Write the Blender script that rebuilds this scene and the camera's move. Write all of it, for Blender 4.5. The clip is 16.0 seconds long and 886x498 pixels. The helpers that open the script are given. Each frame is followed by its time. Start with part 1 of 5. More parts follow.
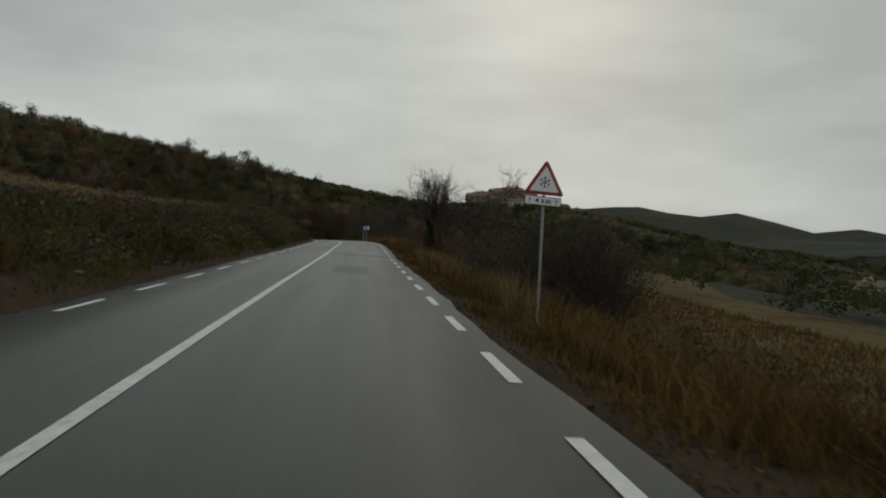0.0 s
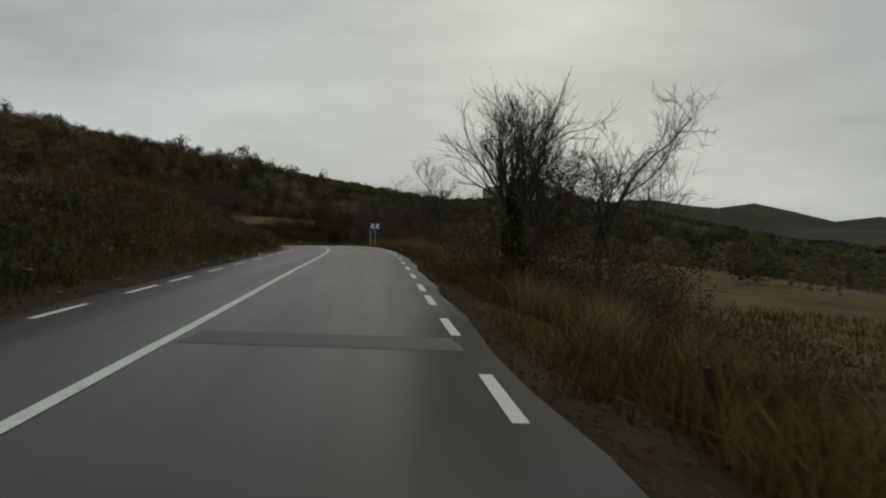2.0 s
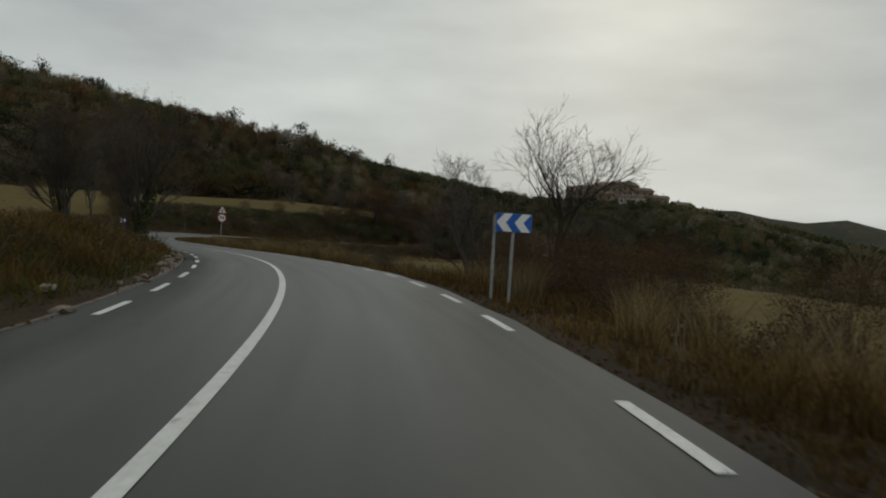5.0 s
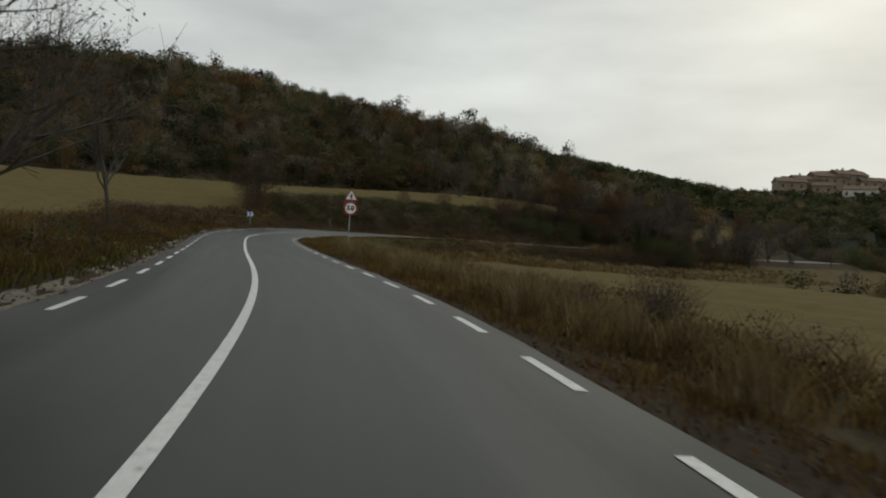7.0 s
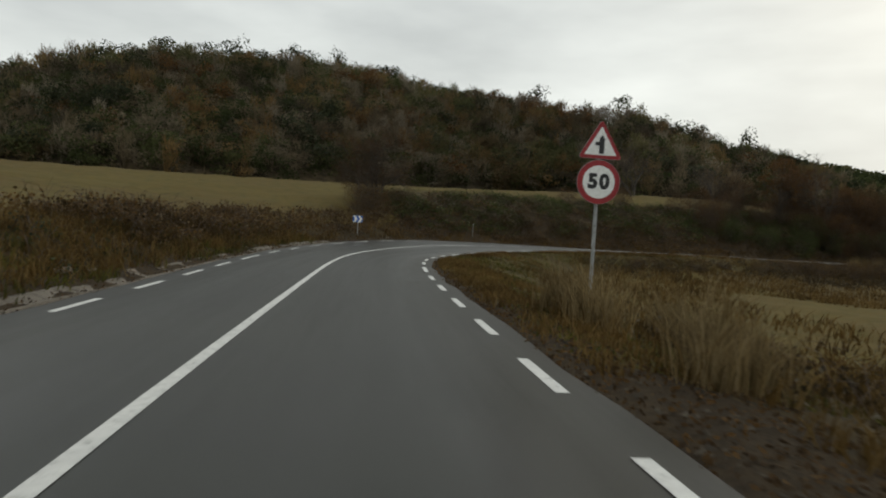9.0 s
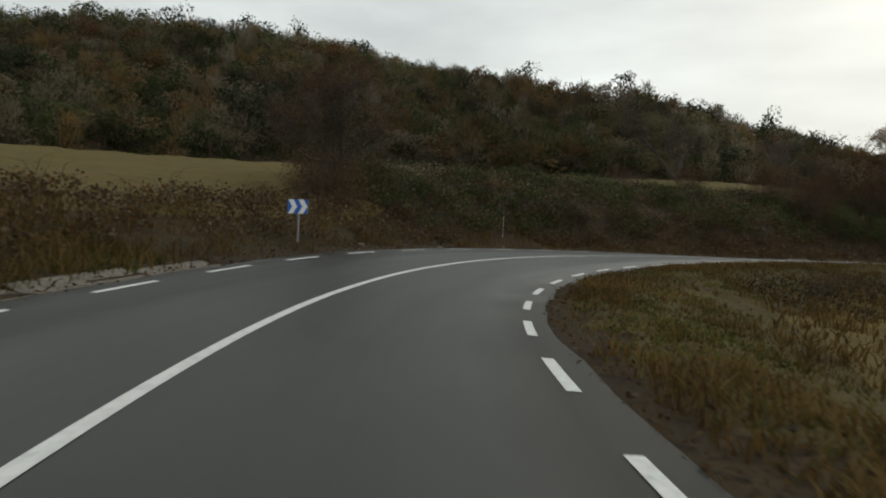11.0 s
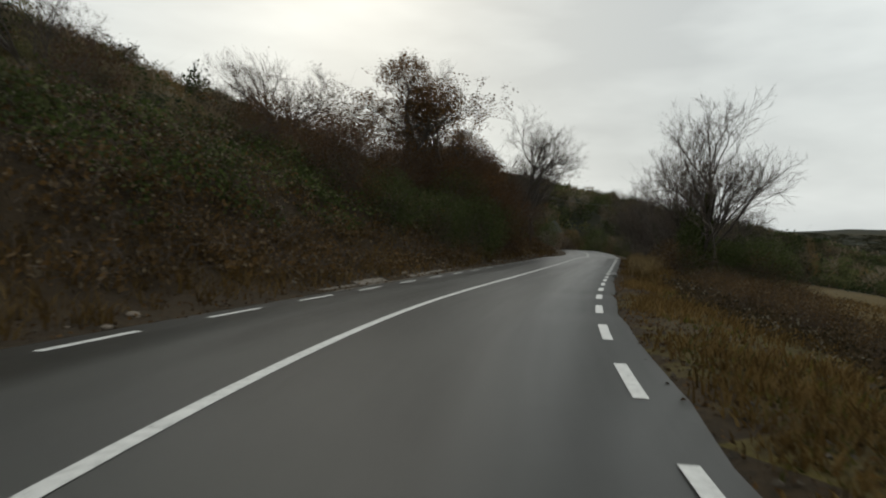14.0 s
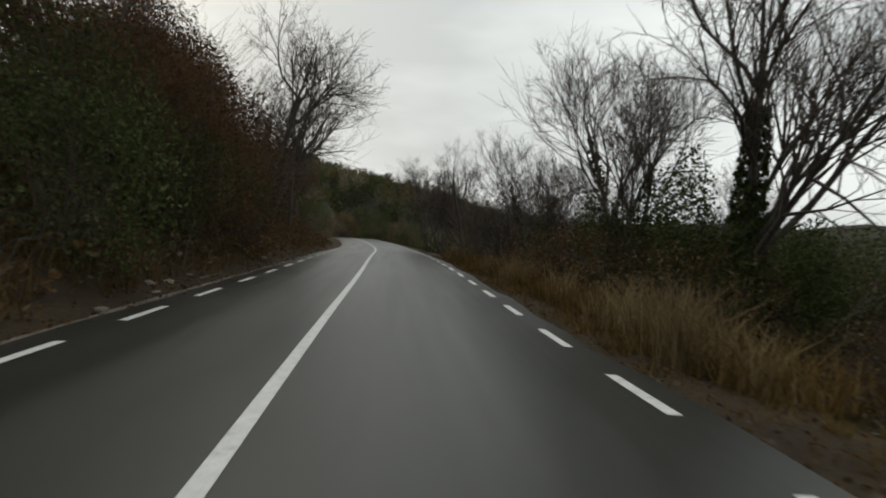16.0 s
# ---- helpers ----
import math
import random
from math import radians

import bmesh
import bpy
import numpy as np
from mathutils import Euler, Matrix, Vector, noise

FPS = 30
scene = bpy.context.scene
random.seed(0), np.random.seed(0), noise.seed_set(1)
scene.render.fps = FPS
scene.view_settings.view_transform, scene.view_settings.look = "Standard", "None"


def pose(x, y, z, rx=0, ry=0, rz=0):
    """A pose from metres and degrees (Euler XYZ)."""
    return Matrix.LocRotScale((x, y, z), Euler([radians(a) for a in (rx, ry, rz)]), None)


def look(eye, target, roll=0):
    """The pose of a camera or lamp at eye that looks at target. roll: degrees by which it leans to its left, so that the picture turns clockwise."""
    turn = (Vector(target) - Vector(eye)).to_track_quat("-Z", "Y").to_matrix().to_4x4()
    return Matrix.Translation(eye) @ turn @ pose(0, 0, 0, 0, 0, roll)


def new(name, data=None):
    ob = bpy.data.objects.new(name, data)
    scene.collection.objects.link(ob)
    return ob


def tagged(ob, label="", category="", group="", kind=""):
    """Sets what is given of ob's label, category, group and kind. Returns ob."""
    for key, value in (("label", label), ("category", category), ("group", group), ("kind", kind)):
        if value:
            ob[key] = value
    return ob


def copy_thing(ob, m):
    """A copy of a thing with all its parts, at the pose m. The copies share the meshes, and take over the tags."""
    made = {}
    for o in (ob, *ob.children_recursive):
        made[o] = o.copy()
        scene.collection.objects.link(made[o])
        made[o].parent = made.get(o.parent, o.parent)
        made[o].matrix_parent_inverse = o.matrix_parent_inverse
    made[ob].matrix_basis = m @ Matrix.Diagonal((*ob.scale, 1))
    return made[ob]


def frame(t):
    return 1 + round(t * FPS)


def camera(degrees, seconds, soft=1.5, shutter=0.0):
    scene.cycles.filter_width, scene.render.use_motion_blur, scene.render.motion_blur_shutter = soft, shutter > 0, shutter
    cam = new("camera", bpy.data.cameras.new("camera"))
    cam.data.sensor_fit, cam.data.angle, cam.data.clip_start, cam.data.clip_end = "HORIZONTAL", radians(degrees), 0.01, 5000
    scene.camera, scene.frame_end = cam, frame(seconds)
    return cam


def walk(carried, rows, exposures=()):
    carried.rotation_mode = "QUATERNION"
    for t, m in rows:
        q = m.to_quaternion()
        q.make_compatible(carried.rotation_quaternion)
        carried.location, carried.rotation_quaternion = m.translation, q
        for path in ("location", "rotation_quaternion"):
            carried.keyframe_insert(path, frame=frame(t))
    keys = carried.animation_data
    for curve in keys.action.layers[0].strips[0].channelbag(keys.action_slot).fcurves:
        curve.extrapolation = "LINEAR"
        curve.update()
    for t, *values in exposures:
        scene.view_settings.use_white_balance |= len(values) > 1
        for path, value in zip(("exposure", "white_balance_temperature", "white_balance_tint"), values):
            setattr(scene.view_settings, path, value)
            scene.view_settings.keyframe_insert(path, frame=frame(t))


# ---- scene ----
# ---- camera ----
cam = camera(67.91, 16.0, soft=2.0, shutter=0.15)
PATH = [
    (0.0, pose(1.852, 5.917, 1.354, 89.763, -1.391, -10.263)),
    (0.5, pose(2.357, 12.485, 1.479, 89.857, -0.386, -10.088)),
    (1.0, pose(2.816, 18.832, 1.607, 89.977, -1.189, -9.900)),
    (1.5, pose(3.291, 25.023, 1.729, 89.622, -0.770, -9.749)),
    (2.0, pose(3.710, 31.161, 1.841, 89.605, 0.053, -9.178)),
    (2.5, pose(4.043, 37.305, 1.990, 89.897, -0.255, -8.438)),
    (3.0, pose(4.304, 43.464, 2.173, 90.302, -0.423, -7.951)),
    (3.5, pose(4.475, 49.625, 2.370, 89.955, -1.588, -7.197)),
    (4.0, pose(4.576, 55.767, 2.535, 89.730, -2.233, -6.338)),
    (4.5, pose(4.564, 61.860, 2.670, 89.499, -2.743, -5.068)),
    (5.0, pose(4.375, 67.879, 2.776, 89.318, -3.230, -3.488)),
    (5.5, pose(3.947, 73.830, 2.869, 89.198, -3.636, -1.336)),
    (6.0, pose(3.190, 79.754, 2.949, 88.658, -3.627, 1.830)),
    (6.5, pose(2.013, 85.694, 2.985, 88.779, -4.005, 6.222)),
    (7.0, pose(0.327, 91.637, 2.948, 88.189, -3.643, 10.782)),
    (7.5, pose(-1.796, 97.497, 2.897, 88.577, -3.710, 15.073)),
    (8.0, pose(-4.214, 103.174, 2.847, 88.736, -3.596, 17.784)),
    (8.5, pose(-6.776, 108.604, 2.788, 88.594, -2.942, 20.319)),
    (9.0, pose(-9.425, 113.728, 2.735, 88.295, -2.981, 21.665)),
    (9.5, pose(-12.020, 118.633, 2.700, 88.281, -3.174, 21.779)),
    (10.0, pose(-14.526, 123.448, 2.675, 88.403, -2.893, 21.723)),
    (10.5, pose(-16.974, 128.264, 2.663, 88.483, -2.300, 21.464)),
    (11.0, pose(-19.270, 133.201, 2.676, 88.129, -2.376, 19.105)),
    (11.5, pose(-21.155, 138.411, 2.695, 87.823, -2.148, 13.468)),
    (12.0, pose(-22.225, 143.916, 2.677, 88.324, -1.846, 4.255)),
    (12.5, pose(-22.427, 149.505, 2.700, 88.199, -0.741, -4.014)),
    (13.0, pose(-21.853, 155.061, 2.778, 88.096, -0.903, -11.926)),
    (13.5, pose(-20.467, 160.500, 2.840, 88.439, -1.575, -20.017)),
    (14.0, pose(-18.264, 165.742, 2.891, 88.621, -1.939, -29.105)),
    (14.5, pose(-15.278, 170.725, 2.898, 88.289, -3.700, -37.293)),
    (15.0, pose(-11.734, 175.541, 2.861, 88.254, -4.693, -45.131)),
    (15.5, pose(-7.696, 180.215, 2.764, 88.277, -3.956, -48.010)),
    (16.0, pose(-3.412, 184.919, 2.660, 88.293, -3.401, -49.146)),
]
EXPOSURES = [(0.0, -0.10, 6450, 6), (2.3, -0.08, 6450, 6), (3.0, 0.08, 6450, 7), (4.5, 0.04, 6450, 7), (5.5, 0.08, 6450, 6), (8.0, 0.50, 6550, 8), (8.7, 0.57, 6550, 8), (12.0, 0.63, 6420, 7), (14.0, 0.54, 6450, 8), (16.0, 0.62, 6500, 9)]
walk(cam, PATH, EXPOSURES)

# ---- the road's plan: bend, grade and bank every 4 m, left lane's extra width every 12 m ----
CURVE = [-0.01576, -0.00454, -0.00038, -0.00015, -0.00060, -0.00138, -0.00043, -0.00000, 0.00037, 0.00077, 0.00005, -0.00032, -0.00015, 0.00087, 0.00264, 0.00490, 0.00668, 0.00860, 0.01116, 0.01327, 0.01341, 0.01289, 0.01353, 0.01303, 0.01142, 0.01019, 0.00908, 0.00613, 0.00246, -0.00102, -0.00287, -0.00171, -0.00034, -0.00219, -0.00809, -0.01554, -0.02388, -0.02939, -0.03228, -0.03254, -0.03081, -0.02972, -0.02741, -0.02434, -0.02015, -0.01581, -0.01178, -0.00551, -0.00197, -0.00085, -0.00061, -0.00151, -0.00138, 0.00040, 0.00148, 0.00117, 0.00006, -0.00079, -0.00043, 0.00076, 0.00179, 0.00240, 0.00273, 0.00295, 0.00312, 0.00325, 0.00336, 0.00345, 0.00352, 0.00357, 0.00362, 0.00366, 0.00369, 0.00371, 0.00373, 0.00374]
GRADE = [0.0282, 0.0244, 0.0212, 0.0199, 0.0198, 0.0218, 0.0228, 0.0222, 0.0224, 0.0239, 0.0270, 0.0300, 0.0274, 0.0242, 0.0218, 0.0188, 0.0158, 0.0142, 0.0145, 0.0141, 0.0107, 0.0059, -0.0039, -0.0083, -0.0077, -0.0083, -0.0086, -0.0103, -0.0101, -0.0089, -0.0060, -0.0036, -0.0016, 0.0014, 0.0049, 0.0076, 0.0052, 0.0107, 0.0168, 0.0146, 0.0071, 0.0001, -0.0015, -0.0033, -0.0078, -0.0088, -0.0096, -0.0143, -0.0144, -0.0142, -0.0126, -0.0090, -0.0063, -0.0050, -0.0047, -0.0058, -0.0081, -0.0119, -0.0164, -0.0195, -0.0202, -0.0189, -0.0162, -0.0129, -0.0097, -0.0069, -0.0045, -0.0026, -0.0012, -0.0002, 0.0004, 0.0008, 0.0010, 0.0011, 0.0012, 0.0013]
BANK = [0.0150, 0.0221, 0.0278, 0.0300, 0.0281, 0.0279, 0.0320, 0.0403, 0.0472, 0.0451, 0.0416, 0.0388, 0.0317, 0.0272, 0.0219, 0.0161, 0.0107, 0.0045, -0.0016, -0.0062, -0.0072, -0.0036, 0.0060, 0.0127, 0.0143, 0.0132, 0.0113, 0.0113, 0.0100, 0.0076, 0.0044, 0.0055, 0.0094, 0.0145, 0.0185, 0.0190, 0.0273, 0.0444, 0.0642, 0.0748, 0.0713, 0.0624, 0.0482, 0.0303, 0.0130, -0.0065, -0.0224, -0.0260, -0.0177, -0.0083, -0.0015, 0.0028, 0.0024, 0.0002, -0.0016, -0.0035, -0.0046, -0.0047, -0.0039, -0.0025, -0.0010, 0.0001, 0.0006, 0.0007, 0.0006, 0.0004, 0.0002, 0.0001, 0.0000, -0.0000, -0.0000, -0.0000, -0.0000, -0.0000, -0.0000, -0.0000]
WIDEN = [-0.22, -0.36, -0.48, -0.60, -0.64, -0.56, -0.51, -0.45, -0.34, -0.21, -0.17, 0.02, 0.17, 0.14, 0.01, -0.12, -0.19, -0.22, -0.22, -0.19, -0.14, -0.09, -0.05, -0.02, -0.00, 0.01]
W_RIGHT, W_LEFT, S_END = 3.061, 2.523, 296.0
DASH_PHASE = (0.31, 0.02, 1.73, 2.75)
SKY_STRENGTH, SUN_STRENGTH = 0.09, 0.5
GX, GY = (-70.0, 50.0), (-10.0, 235.0)
N_WOOD, N_UNDER = 2900, 1700
HILL = [(-320, 170, 2), (-220, 180, 5), (-174, 197, 14.5), (-157, 219, 29.5), (-145, 232, 35.4), (-131, 245, 39.2), (-111, 267, 42.2), (-97, 281, 40.3), (-80, 290, 37.6), (-56, 290, 34.6), (-32, 286, 30.3), (-4, 282, 20.3), (16, 285, 13.3), (50, 290, 5), (90, 310, -2)]
HILL_SLOPE = 0.5
VILLAGE_HILL = [(-150, 400, 40), (-90, 390, 40), (-27, 384, 37), (13, 382, 30), (27, 382, 26.5), (45, 386, 25), (74, 400, 25), (92, 412, 27), (125, 412, 29), (142, 410, 25.5), (156, 408, 22.5), (172, 405, 19), (190, 405, 16), (212, 405, 13), (240, 410, 8), (290, 400, 3)]
FAR_HILLS = [(900, 2850, 190), (1090, 2795, 206), (1287, 2710, 203), (1395, 2656, 186), (1496, 2600, 180), (1639, 2513, 188), (1755, 2433, 130), (1851, 2361, 122), (2000, 2236, 102), (2092, 2151, 114), (2200, 2000, 100)]
EAST_HILLS = [(1150, 950, 30), (1433, 598, 52), (1452, 528, 44), (1480, 400, 60)]
FAR_HILLS_TWO = [(-900, 1500, 30), (-100, 1800, 20), (300, 2300, 40), (1500, 2300, 60), (1400, 700, 20), (1700, 300, 20), (1700, -400, 16)]

# ---- light ----
world = bpy.data.worlds.new("overcast_sky")
scene.world = world
world.use_nodes = True
wn, wl = world.node_tree.nodes, world.node_tree.links
wn.clear()
w_out = wn.new("ShaderNodeOutputWorld")
w_bg = wn.new("ShaderNodeBackground")
w_sky = wn.new("ShaderNodeTexSky")
w_sky.sky_type = 'NISHITA'
w_sky.sun_disc = False
w_sky.sun_elevation = radians(28)
w_sky.sun_rotation = radians(20)
w_sky.air_density, w_sky.dust_density = 1.6, 4.0
w_co = wn.new("ShaderNodeTexCoord")
w_map = wn.new("ShaderNodeMapping")
w_map.inputs["Scale"].default_value = (1.3, 1.3, 4.2)
w_n1 = wn.new("ShaderNodeTexNoise")
w_n1.inputs["Scale"].default_value, w_n1.inputs["Detail"].default_value = 1.6, 5.0
w_n1.inputs["Roughness"].default_value = 0.5
w_ramp = wn.new("ShaderNodeValToRGB")
w_ramp.color_ramp.elements[0].position, w_ramp.color_ramp.elements[0].color = 0.33, (4.35, 4.55, 4.55, 1)
w_ramp.color_ramp.elements[1].position, w_ramp.color_ramp.elements[1].color = 0.66, (6.6, 6.85, 6.7, 1)
w_mix = wn.new("ShaderNodeMix")
w_mix.data_type = 'RGBA'
w_mix.inputs["Factor"].default_value = 0.96
wl.new(w_co.outputs["Generated"], w_map.inputs["Vector"])
wl.new(w_map.outputs["Vector"], w_n1.inputs["Vector"])
wl.new(w_n1.outputs["Fac"], w_ramp.inputs["Fac"])
wl.new(w_sky.outputs["Color"], w_mix.inputs["A"])
wl.new(w_ramp.outputs["Color"], w_mix.inputs["B"])
wl.new(w_mix.outputs["Result"], w_bg.inputs["Color"])
w_bg.inputs["Strength"].default_value = SKY_STRENGTH
wl.new(w_bg.outputs["Background"], w_out.inputs["Surface"])

sun_data = bpy.data.lights.new("sun", 'SUN')
sun_data.energy, sun_data.angle, sun_data.color = SUN_STRENGTH, radians(25), (1.0, 0.97, 0.92)
sun = new("sun", sun_data)
sun.matrix_basis = look((60, 200, 160), (0, 100, 0))


# ---- materials ----
def material(name, build, rough=0.8, metal=0.0, spec=0.3):
    m = bpy.data.materials.new(name)
    m.use_nodes = True
    n, l = m.node_tree.nodes, m.node_tree.links
    b = n["Principled BSDF"]
    b.inputs["Roughness"].default_value = rough
    b.inputs["Metallic"].default_value = metal
    b.inputs["Specular IOR Level"].default_value = spec
    build(n, l, b)
    return m


def noise_node(n, l, scale, detail=4.0, rough=0.55, stretch=None):
    co = n.new("ShaderNodeTexCoord")
    t = n.new("ShaderNodeTexNoise")
    t.inputs["Scale"].default_value = scale
    t.inputs["Detail"].default_value = detail
    t.inputs["Roughness"].default_value = rough
    if stretch:
        mp = n.new("ShaderNodeMapping")
        mp.inputs["Scale"].default_value = stretch
        l.new(co.outputs["Object"], mp.inputs["Vector"])
        l.new(mp.outputs["Vector"], t.inputs["Vector"])
    else:
        l.new(co.outputs["Object"], t.inputs["Vector"])
    return t.outputs["Fac"]


def ramp(n, l, fac, stops):
    r = n.new("ShaderNodeValToRGB")
    e = r.color_ramp.elements
    while len(e) < len(stops):
        e.new(0.5)
    for el, (p, c) in zip(e, stops):
        el.position, el.color = p, (*c, 1)
    l.new(fac, r.inputs["Fac"])
    return r.outputs["Color"]


def mixed(n, l, kind, fac, a, b):
    x = n.new("ShaderNodeMix")
    x.data_type, x.blend_type = 'RGBA', kind
    if isinstance(fac, float):
        x.inputs["Factor"].default_value = fac
    else:
        l.new(fac, x.inputs["Factor"])
    for sock, v in (("A", a), ("B", b)):
        if isinstance(v, tuple):
            x.inputs[sock].default_value = (*v, 1)
        else:
            l.new(v, x.inputs[sock])
    return x.outputs["Result"]


def bumped(n, l, b, fac, strength, dist):
    u = n.new("ShaderNodeBump")
    u.inputs["Strength"].default_value, u.inputs["Distance"].default_value = strength, dist
    l.new(fac, u.inputs["Height"])
    l.new(u.outputs["Normal"], b.inputs["Normal"])


def two_scale(c1, c2, c3, big, small, bump=0.4, dist=0.02, island=0.0):
    """Colours that drift over a large scale and break up over a small one."""
    def build(n, l, b):
        f1, f2 = noise_node(n, l, big), noise_node(n, l, small, 6.0, 0.65)
        a = ramp(n, l, f1, ((0.35, c1), (0.65, c2)))
        c = mixed(n, l, 'MIX', ramp(n, l, f2, ((0.45, (0, 0, 0)), (0.68, (1, 1, 1)))), a, c3)
        if island:
            g = n.new("ShaderNodeNewGeometry")
            v = ramp(n, l, g.outputs["Random Per Island"], ((0.0, (1 - island,) * 3), (1.0, (1 + island,) * 3)))
            c = mixed(n, l, 'MULTIPLY', 1.0, c, v)
        l.new(c, b.inputs["Base Color"])
        if bump:
            bumped(n, l, b, f2, bump, dist)
    return build


def thin_leaf(n, l, b, colour):
    """Leaves let part of the light through."""
    l.new(colour, b.inputs["Base Color"])
    t = n.new("ShaderNodeBsdfTranslucent")
    l.new(colour, t.inputs["Color"])
    m = n.new("ShaderNodeMixShader")
    m.inputs["Fac"].default_value = 0.45
    l.new(b.outputs["BSDF"], m.inputs[1])
    l.new(t.outputs["BSDF"], m.inputs[2])
    l.new(m.outputs["Shader"], n["Material Output"].inputs["Surface"])


def rich(c, k=1.12):
    """The same tone with a fuller colour."""
    m = 0.3 * c[0] + 0.6 * c[1] + 0.1 * c[2]
    return tuple(max(m + (v - m) * k, 0.004) for v in c)


def leafy(stops, spread=0.35):
    """Leaf colours that differ from leaf to leaf and drift over the crown."""
    stops = [(p, rich(c)) for p, c in stops]

    def build(n, l, b):
        g = n.new("ShaderNodeNewGeometry")
        a = ramp(n, l, g.outputs["Random Per Island"], stops)
        f = noise_node(n, l, 0.35, 3.0)
        v = ramp(n, l, f, ((0.3, (1 - spread,) * 3), (0.7, (1 + spread,) * 3)))
        thin_leaf(n, l, b, mixed(n, l, 'MULTIPLY', 1.0, a, v))
    return build


def woodland(stops, cell=0.17):
    """Crowns of a mixed wood: each tree has its own tone, which breaks up a little from leaf to leaf."""
    stops = [(p, rich(c)) for p, c in stops]

    def build(n, l, b):
        co, mp, w = n.new("ShaderNodeTexCoord"), n.new("ShaderNodeMapping"), n.new("ShaderNodeTexVoronoi")
        mp.inputs["Scale"].default_value = (1, 1, 0.12)
        w.inputs["Scale"].default_value = cell
        l.new(co.outputs["Object"], mp.inputs["Vector"])
        l.new(mp.outputs["Vector"], w.inputs["Vector"])
        one = n.new("ShaderNodeSeparateColor")
        l.new(w.outputs["Color"], one.inputs["Color"])
        a = ramp(n, l, one.outputs["Red"], stops)
        a = mixed(n, l, 'MULTIPLY', 1.0, a, ramp(n, l, noise_node(n, l, 0.02, 2.0), ((0.35, (0.75,) * 3), (0.65, (1.2,) * 3))))
        g = n.new("ShaderNodeNewGeometry")
        v = ramp(n, l, g.outputs["Random Per Island"], ((0.0, (0.78,) * 3), (1.0, (1.22,) * 3)))
        thin_leaf(n, l, b, mixed(n, l, 'MULTIPLY', 1.0, a, v))
    return build


def valley_build(n, l, b):
    """Small fields, hedges and woods seen from far off."""
    co = n.new("ShaderNodeTexCoord")
    w = n.new("ShaderNodeTexVoronoi")
    w.inputs["Scale"].default_value, w.inputs["Randomness"].default_value = 0.013, 0.9
    l.new(co.outputs["Object"], w.inputs["Vector"])
    a = ramp(n, l, w.outputs["Color"], ((0.25, (0.021, 0.022, 0.013)), (0.45, (0.027, 0.027, 0.016)), (0.62, (0.045, 0.035, 0.018)), (0.8, (0.027, 0.027, 0.016))))
    f = noise_node(n, l, 0.03, 6.0, 0.7)
    c = mixed(n, l, 'MIX', ramp(n, l, f, ((0.46, (0, 0, 0)), (0.56, (1, 1, 1)))), a, (0.021, 0.024, 0.016))
    l.new(c, b.inputs["Base Color"])


def asphalt_build(n, l, b):
    """Damp worn asphalt: streaks along the road, darker between the wheel tracks, fine chippings."""
    uv = n.new("ShaderNodeUVMap")
    uv.uv_map = "along"

    def streaks(scale, stretch, detail):
        mp, t = n.new("ShaderNodeMapping"), n.new("ShaderNodeTexNoise")
        mp.inputs["Scale"].default_value = stretch
        t.inputs["Scale"].default_value, t.inputs["Detail"].default_value, t.inputs["Roughness"].default_value = scale, detail, 0.6
        l.new(uv.outputs["UV"], mp.inputs["Vector"])
        l.new(mp.outputs["Vector"], t.inputs["Vector"])
        return t.outputs["Fac"]

    f1 = noise_node(n, l, 0.22, 4.0, 0.6)
    f2 = noise_node(n, l, 55.0, 3.0, 0.7)
    f3 = streaks(1.0, (0.06, 1.5, 1), 5.0)
    f4 = streaks(1.0, (0.35, 0.9, 1), 6.0)
    a = ramp(n, l, f1, ((0.3, (0.0105, 0.0111, 0.0083)), (0.7, (0.0165, 0.0171, 0.0128))))
    c = mixed(n, l, 'MULTIPLY', 1.0, a, ramp(n, l, f2, ((0.3, (0.72,) * 3), (0.7, (1.3,) * 3))))
    c = mixed(n, l, 'MULTIPLY', 1.0, c, ramp(n, l, f3, ((0.32, (0.82,) * 3), (0.68, (1.14,) * 3))))
    c = mixed(n, l, 'MULTIPLY', 1.0, c, ramp(n, l, f4, ((0.36, (0.86,) * 3), (0.62, (1.10,) * 3))))
    l.new(c, b.inputs["Base Color"])
    l.new(ramp(n, l, f3, ((0.3, (0.33,) * 3), (0.7, (0.42,) * 3))), b.inputs["Roughness"])
    bumped(n, l, b, f2, 0.35, 0.006)


def paint_build(n, l, b):
    f = noise_node(n, l, 9.0, 8.0, 0.75)
    g = noise_node(n, l, 60.0, 2.0, 0.6)
    c = ramp(n, l, f, ((0.30, (0.12, 0.12, 0.115)), (0.42, (0.46, 0.46, 0.44)), (0.7, (0.60, 0.60, 0.57))))
    l.new(mixed(n, l, 'MULTIPLY', 1.0, c, ramp(n, l, g, ((0.3, (0.85,) * 3), (0.7, (1.05,) * 3)))), b.inputs["Base Color"])


